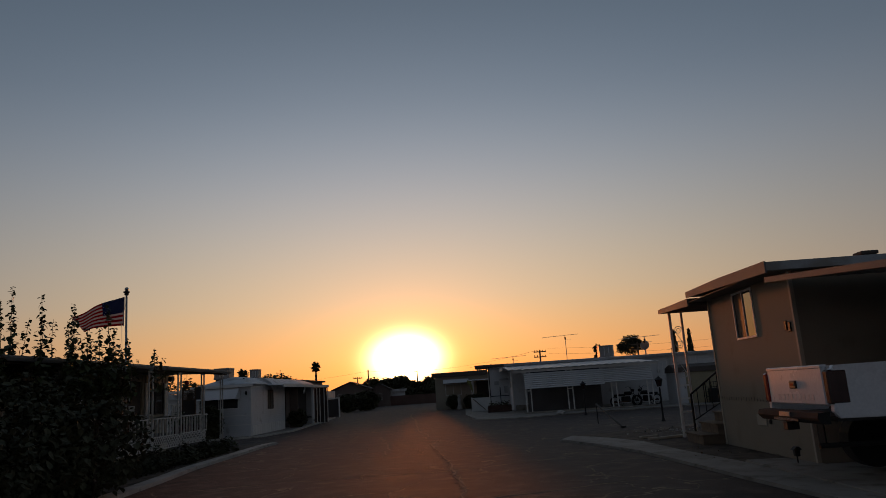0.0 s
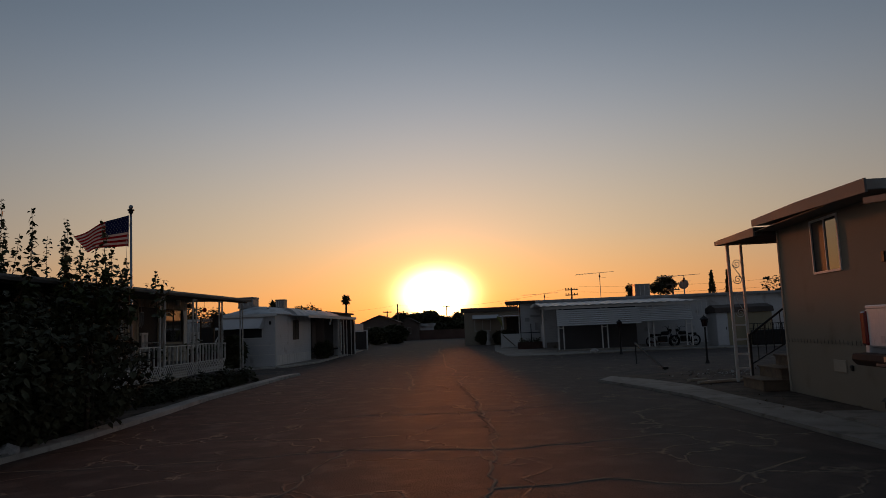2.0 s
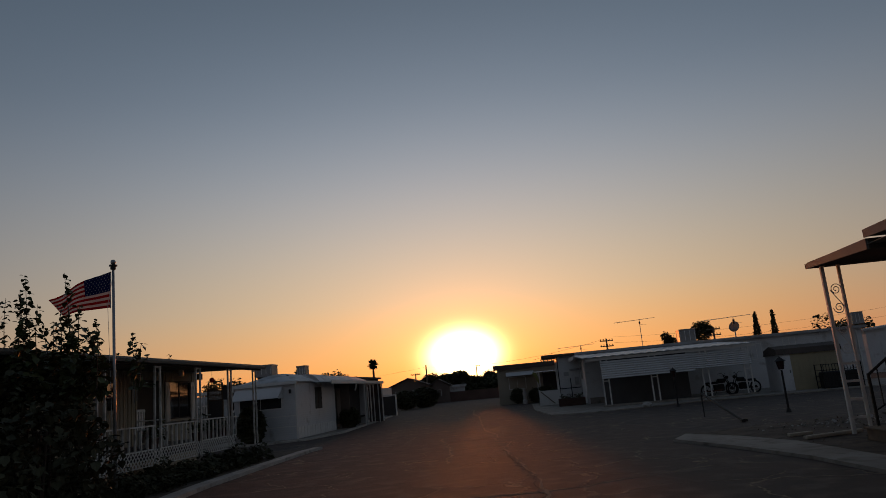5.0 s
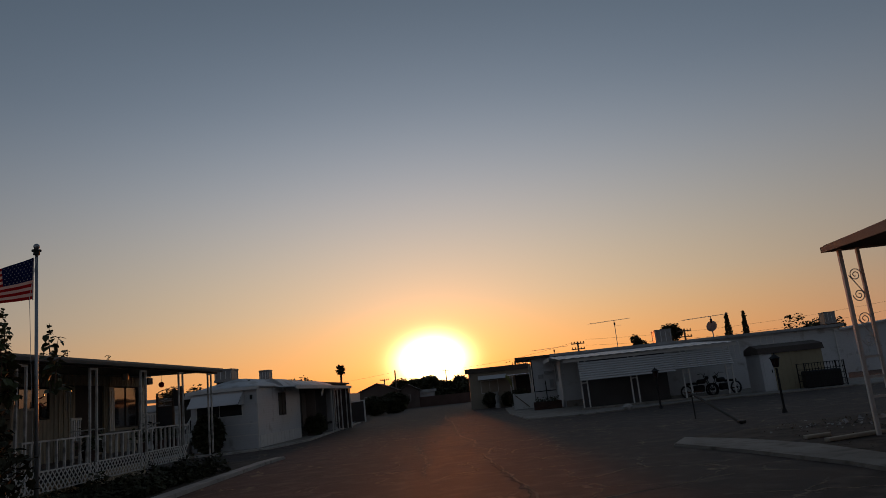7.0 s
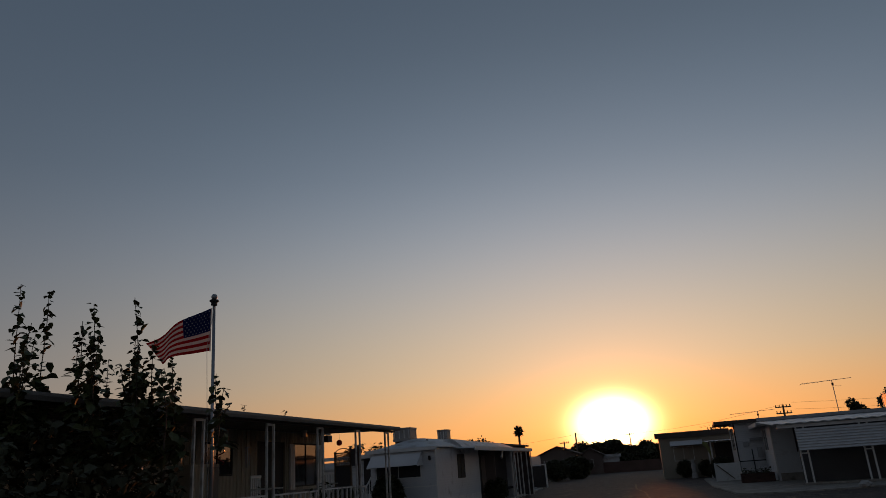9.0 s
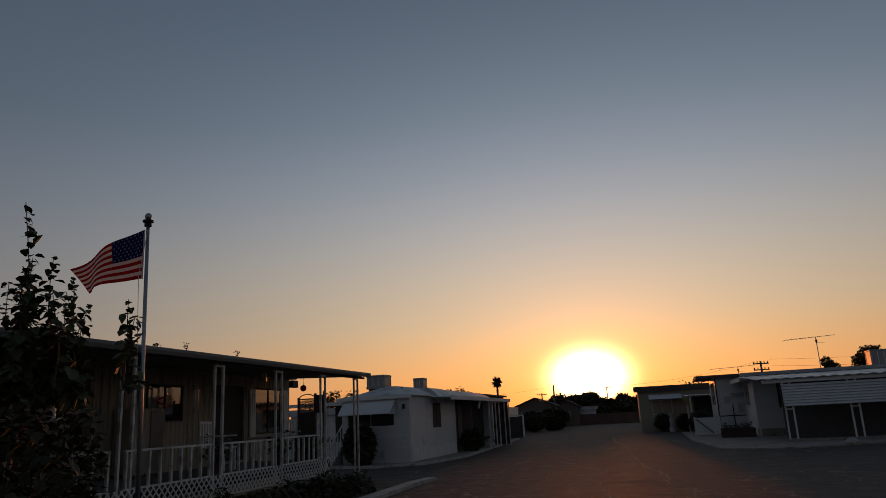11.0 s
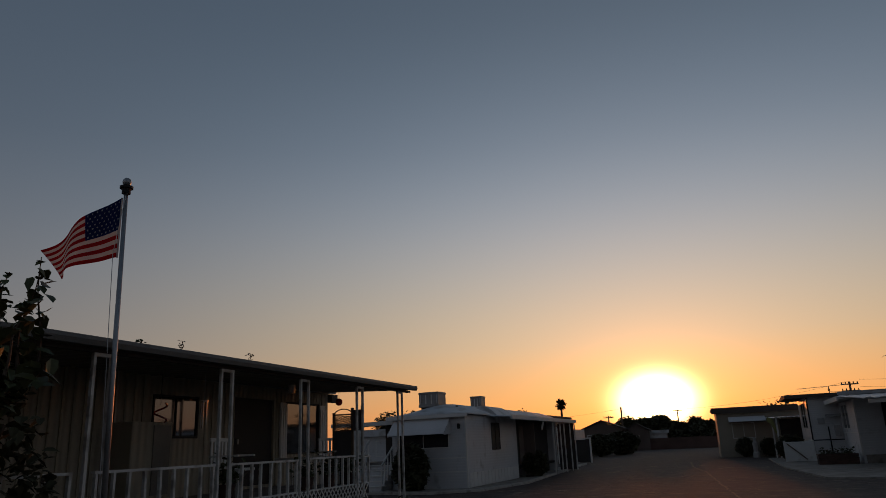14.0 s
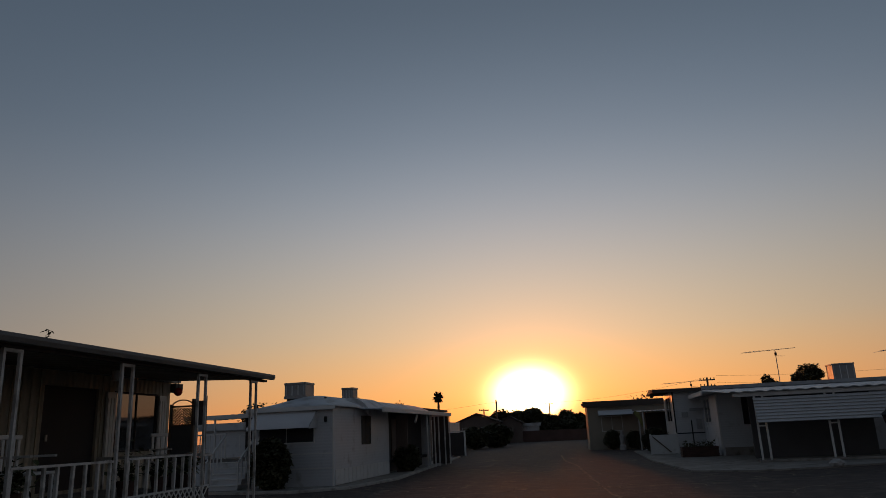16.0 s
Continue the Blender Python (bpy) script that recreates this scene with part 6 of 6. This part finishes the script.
TREES = [(-12.6, 115, 4.5, 2.0, 1), (-10.6, 116, 4.3, 1.9, 2), (-9.2, 121, 4.5, 2.1, 3), (-7.4, 121, 4.6, 2.0, 4), (-5.6, 122, 4.0, 1.9, 5), (-3.6, 121, 4.2, 1.9, 6), (-14.6, 118, 3.9, 1.6, 7), (-1.6, 119, 3.8, 1.7, 8)]
for u, v, h, r, s in TREES:
    tree("street_tree", u - 2.6, v, h, r, 200 + s, "dark leafy tree behind the end wall", count=4200, trunk=0.06)
tree("round_tree", -36.5, 130, 7.2, 2.3, 220, "dark tree behind distant roofs", count=1200)
tree("round_tree", -33.6, 131, 6.9, 2.0, 221, "dark tree behind distant roofs", count=1000)
tree("round_tree", 25.0, 130, 8.6, 1.7, 222, "dark rounded tree behind a long roof", count=2200, leaf=(0.2, 0.36))
tree("round_tree", 30.6, 130, 9.5, 2.3, 223, "dark rounded tree behind a rooftop cooler", count=3200, leaf=(0.2, 0.36))
tree("round_tree", 27.0, 66, 5.1, 2.0, 225, "dark loose tree behind a far home", count=2000, leaf=(0.15, 0.28), airy=0.2)
tree("round_tree", -13.5, 46.5, 3.3, 0.9, 226, "dark bush behind a white roof", count=700, leaf=(0.1, 0.2))
tree("bare_tree", 2.6, 75, 4.6, 1.4, 227, "sparse reaching tree behind a brown roof", count=420, airy=0.5, leaf=(0.15, 0.3))
tree("round_tree", -21.2, 55.5, 4.0, 1.2, 228, "dark tree behind the porch", count=900, leaf=(0.12, 0.22))
tree("round_tree", -23.6, 56, 4.1, 1.4, 229, "dark tree behind the porch", count=900, leaf=(0.12, 0.22))
tree("round_tree", -23.0, 72, 4.5, 1.3, 230, "dark tree behind a white roof", count=900, leaf=(0.12, 0.22))


def cypress(u, v, h, r, seed):
    rng = random.Random(seed)
    t = thing("cypress", at(u, v, -0.05), "slender dark cypress against the sky", "tree")
    part("trunk", rod(nb(), (0, 0, 0), (0, 0, h * 0.9), 0.1, 6, 0.02), BARK, t)
    sp = []
    for _ in range(1300):
        f = rng.random()
        rr = r * (1 - f) ** 0.7 * min(1, f * 6 + 0.3) * rng.uniform(0.5, 1.05)
        a = rng.uniform(0, 6.28)
        sp.append((rr * math.cos(a), rr * math.sin(a), 0.3 + f * (h - 0.3), 1))
    me = leaf_mesh("crown", sp, seed, (0.12, 0.25), -1.0)
    me.materials.append(LEAF_DARK)
    o = tagged(new("crown", me), kind="stuff")
    o.parent = t


cypress(23.1, 75, 6.3, 0.75, 301)
cypress(24.75, 75, 6.35, 0.6, 302)


def palm(u, v, h, seed):
    rng = random.Random(seed)
    p = thing("palm_tree", at(u, v, -0.05), "tall fan palm silhouetted against the sunset", "tree")
    bm = nb()
    for k in range(8):
        rod(bm, (0.02 * k, 0, h * k / 8), (0.02 * (k + 1), 0, h * (k + 1) / 8), 0.28 - 0.01 * k, 10, 0.24 - 0.01 * k)
    part("trunk", bm, BARK, p)
    for k in range(80):
        a, el = rng.uniform(0, 6.28), rng.uniform(-1.35, 1.25)
        ln = rng.uniform(0.8, 1.3)
        d = Vector((math.cos(a) * math.cos(el), math.sin(a) * math.cos(el), math.sin(el)))
        side = d.cross(Vector((0, 0, 1))).normalized()
        o = Vector((0.16, 0, h))
        bm = nb()
        rod(bm, o, o + d * ln * 0.5, 0.02, 4)
        for j in range(9):
            b = (j - 4) * 0.3
            t = (d * math.cos(b) + side * math.sin(b))
            e = o + d * ln * 0.45 + t * ln * 0.6 - Vector((0, 0, 0.12))
            s0 = o + d * ln * 0.45
            w = side.cross(t).normalized() * 0.09
            bm.faces.new([bm.verts.new(q) for q in (s0 - w, s0 + w, e)])
        part("frond", bm, LEAF_DARK, p)


palm(-30.1, 140, 8.1, 401)
palm(-41.6, 130, 7.2, 402)


def utility_pole(u, v, h, arms, seed, label):
    p = thing("utility_pole", at(u, v, -0.05, 10), label, "utility pole", group="poles against the sky")
    part("pole", rod(nb(), (0, 0, 0), (0, 0, h), 0.14, 8, 0.1), WOOD, p)
    for k in range(arms):
        z = h - 0.25 - 0.65 * k
        arm = part("crossarm", bx(-0.8, 0.8, -0.06, 0.06, z - 0.06, z + 0.06), WOOD, p)
        for x in (-0.72, -0.36, 0.36, 0.72):
            part("insulator", rod(nb(), (x, 0, z + 0.06), (x, 0, z + 0.24), 0.05, 6), IRON, arm)


utility_pole(10.2, 90, 6.0, 2, 1, "wooden utility pole with two crossarms")
utility_pole(-15.0, 110, 5.7, 0, 2, "plain wooden utility pole at the street's end")
utility_pole(-10.5, 150, 6.4, 1, 3, "distant utility pole with a crossarm")
utility_pole(-20.0, 130, 5.2, 1, 4, "distant low utility pole with a crossarm")
utility_pole(21.5, 85, 5.9, 2, 6, "distant utility pole beyond the white roof")


def wire(a, b, sag, label):
    cu = bpy.data.curves.new("wire", "CURVE")
    cu.dimensions, cu.bevel_depth, cu.bevel_resolution = "3D", 0.01, 1
    sp = cu.splines.new("POLY")
    n = 16
    sp.points.add(n)
    for i in range(n + 1):
        f = i / n
        sp.points[i].co = (a[0] + (b[0] - a[0]) * f, a[1] + (b[1] - a[1]) * f, a[2] + (b[2] - a[2]) * f - sag * 4 * f * (1 - f), 1)
    cu.materials.append(IRON)
    o = new("overhead_wire", cu)
    o.matrix_world = at(0, 0)
    tagged(o, label, "wire", group="overhead wires")


wire((-60, 120, 4.6), (-15.0, 110, 5.4), 0.9, "thin dark overhead wire")
wire((-15.0, 110, 5.4), (10.2, 90, 6.0), 1.0, "thin dark overhead wire")
wire((11.1, 90, 6.1), (45, 84, 6.6), 0.7, "thin dark overhead wire")
wire((11.1, 90, 5.4), (45, 84, 5.6), 0.7, "thin dark overhead wire")
# a dark parked car by the brown-roofed home
def far_car():
    c = thing("parked_car", at(-0.9, 67.5, 0.0, 95), "dark sedan parked beside the street", "car")
    body = prism(nb(), [(-2.1, 0.3), (-2.15, 0.75), (-1.5, 0.88), (-0.9, 1.35), (0.6, 1.38), (1.25, 0.92), (2.05, 0.78), (2.15, 0.35)], "y", -0.82, 0.82)
    bmesh.ops.bevel(body, geom=body.edges[:], offset=0.06, segments=2, affect="EDGES")
    part("body", body, mat("dark_car_paint", (0.05, 0.02, 0.02), 0.3, 0.1, 2, 30, 0.02, spec=0.6), c)
    for s in (-1, 1):
        part("side_window", prism(nb(), [(-1.3, 0.92), (-0.85, 1.28), (0.55, 1.3), (1.05, 0.95)], "y", s * 0.83 - 0.005, s * 0.83 + 0.005), GLASS, c)
        for x in (-1.35, 1.35):
            wh = part("wheel", rod(nb(), (x, s * 0.7, 0.31), (x, s * 0.86, 0.31), 0.31, 18), RUBBER, c)
            part("rim", rod(nb(), (x, s * 0.85, 0.31), (x, s * 0.87, 0.31), 0.18, 12), STEEL, wh)


far_car()
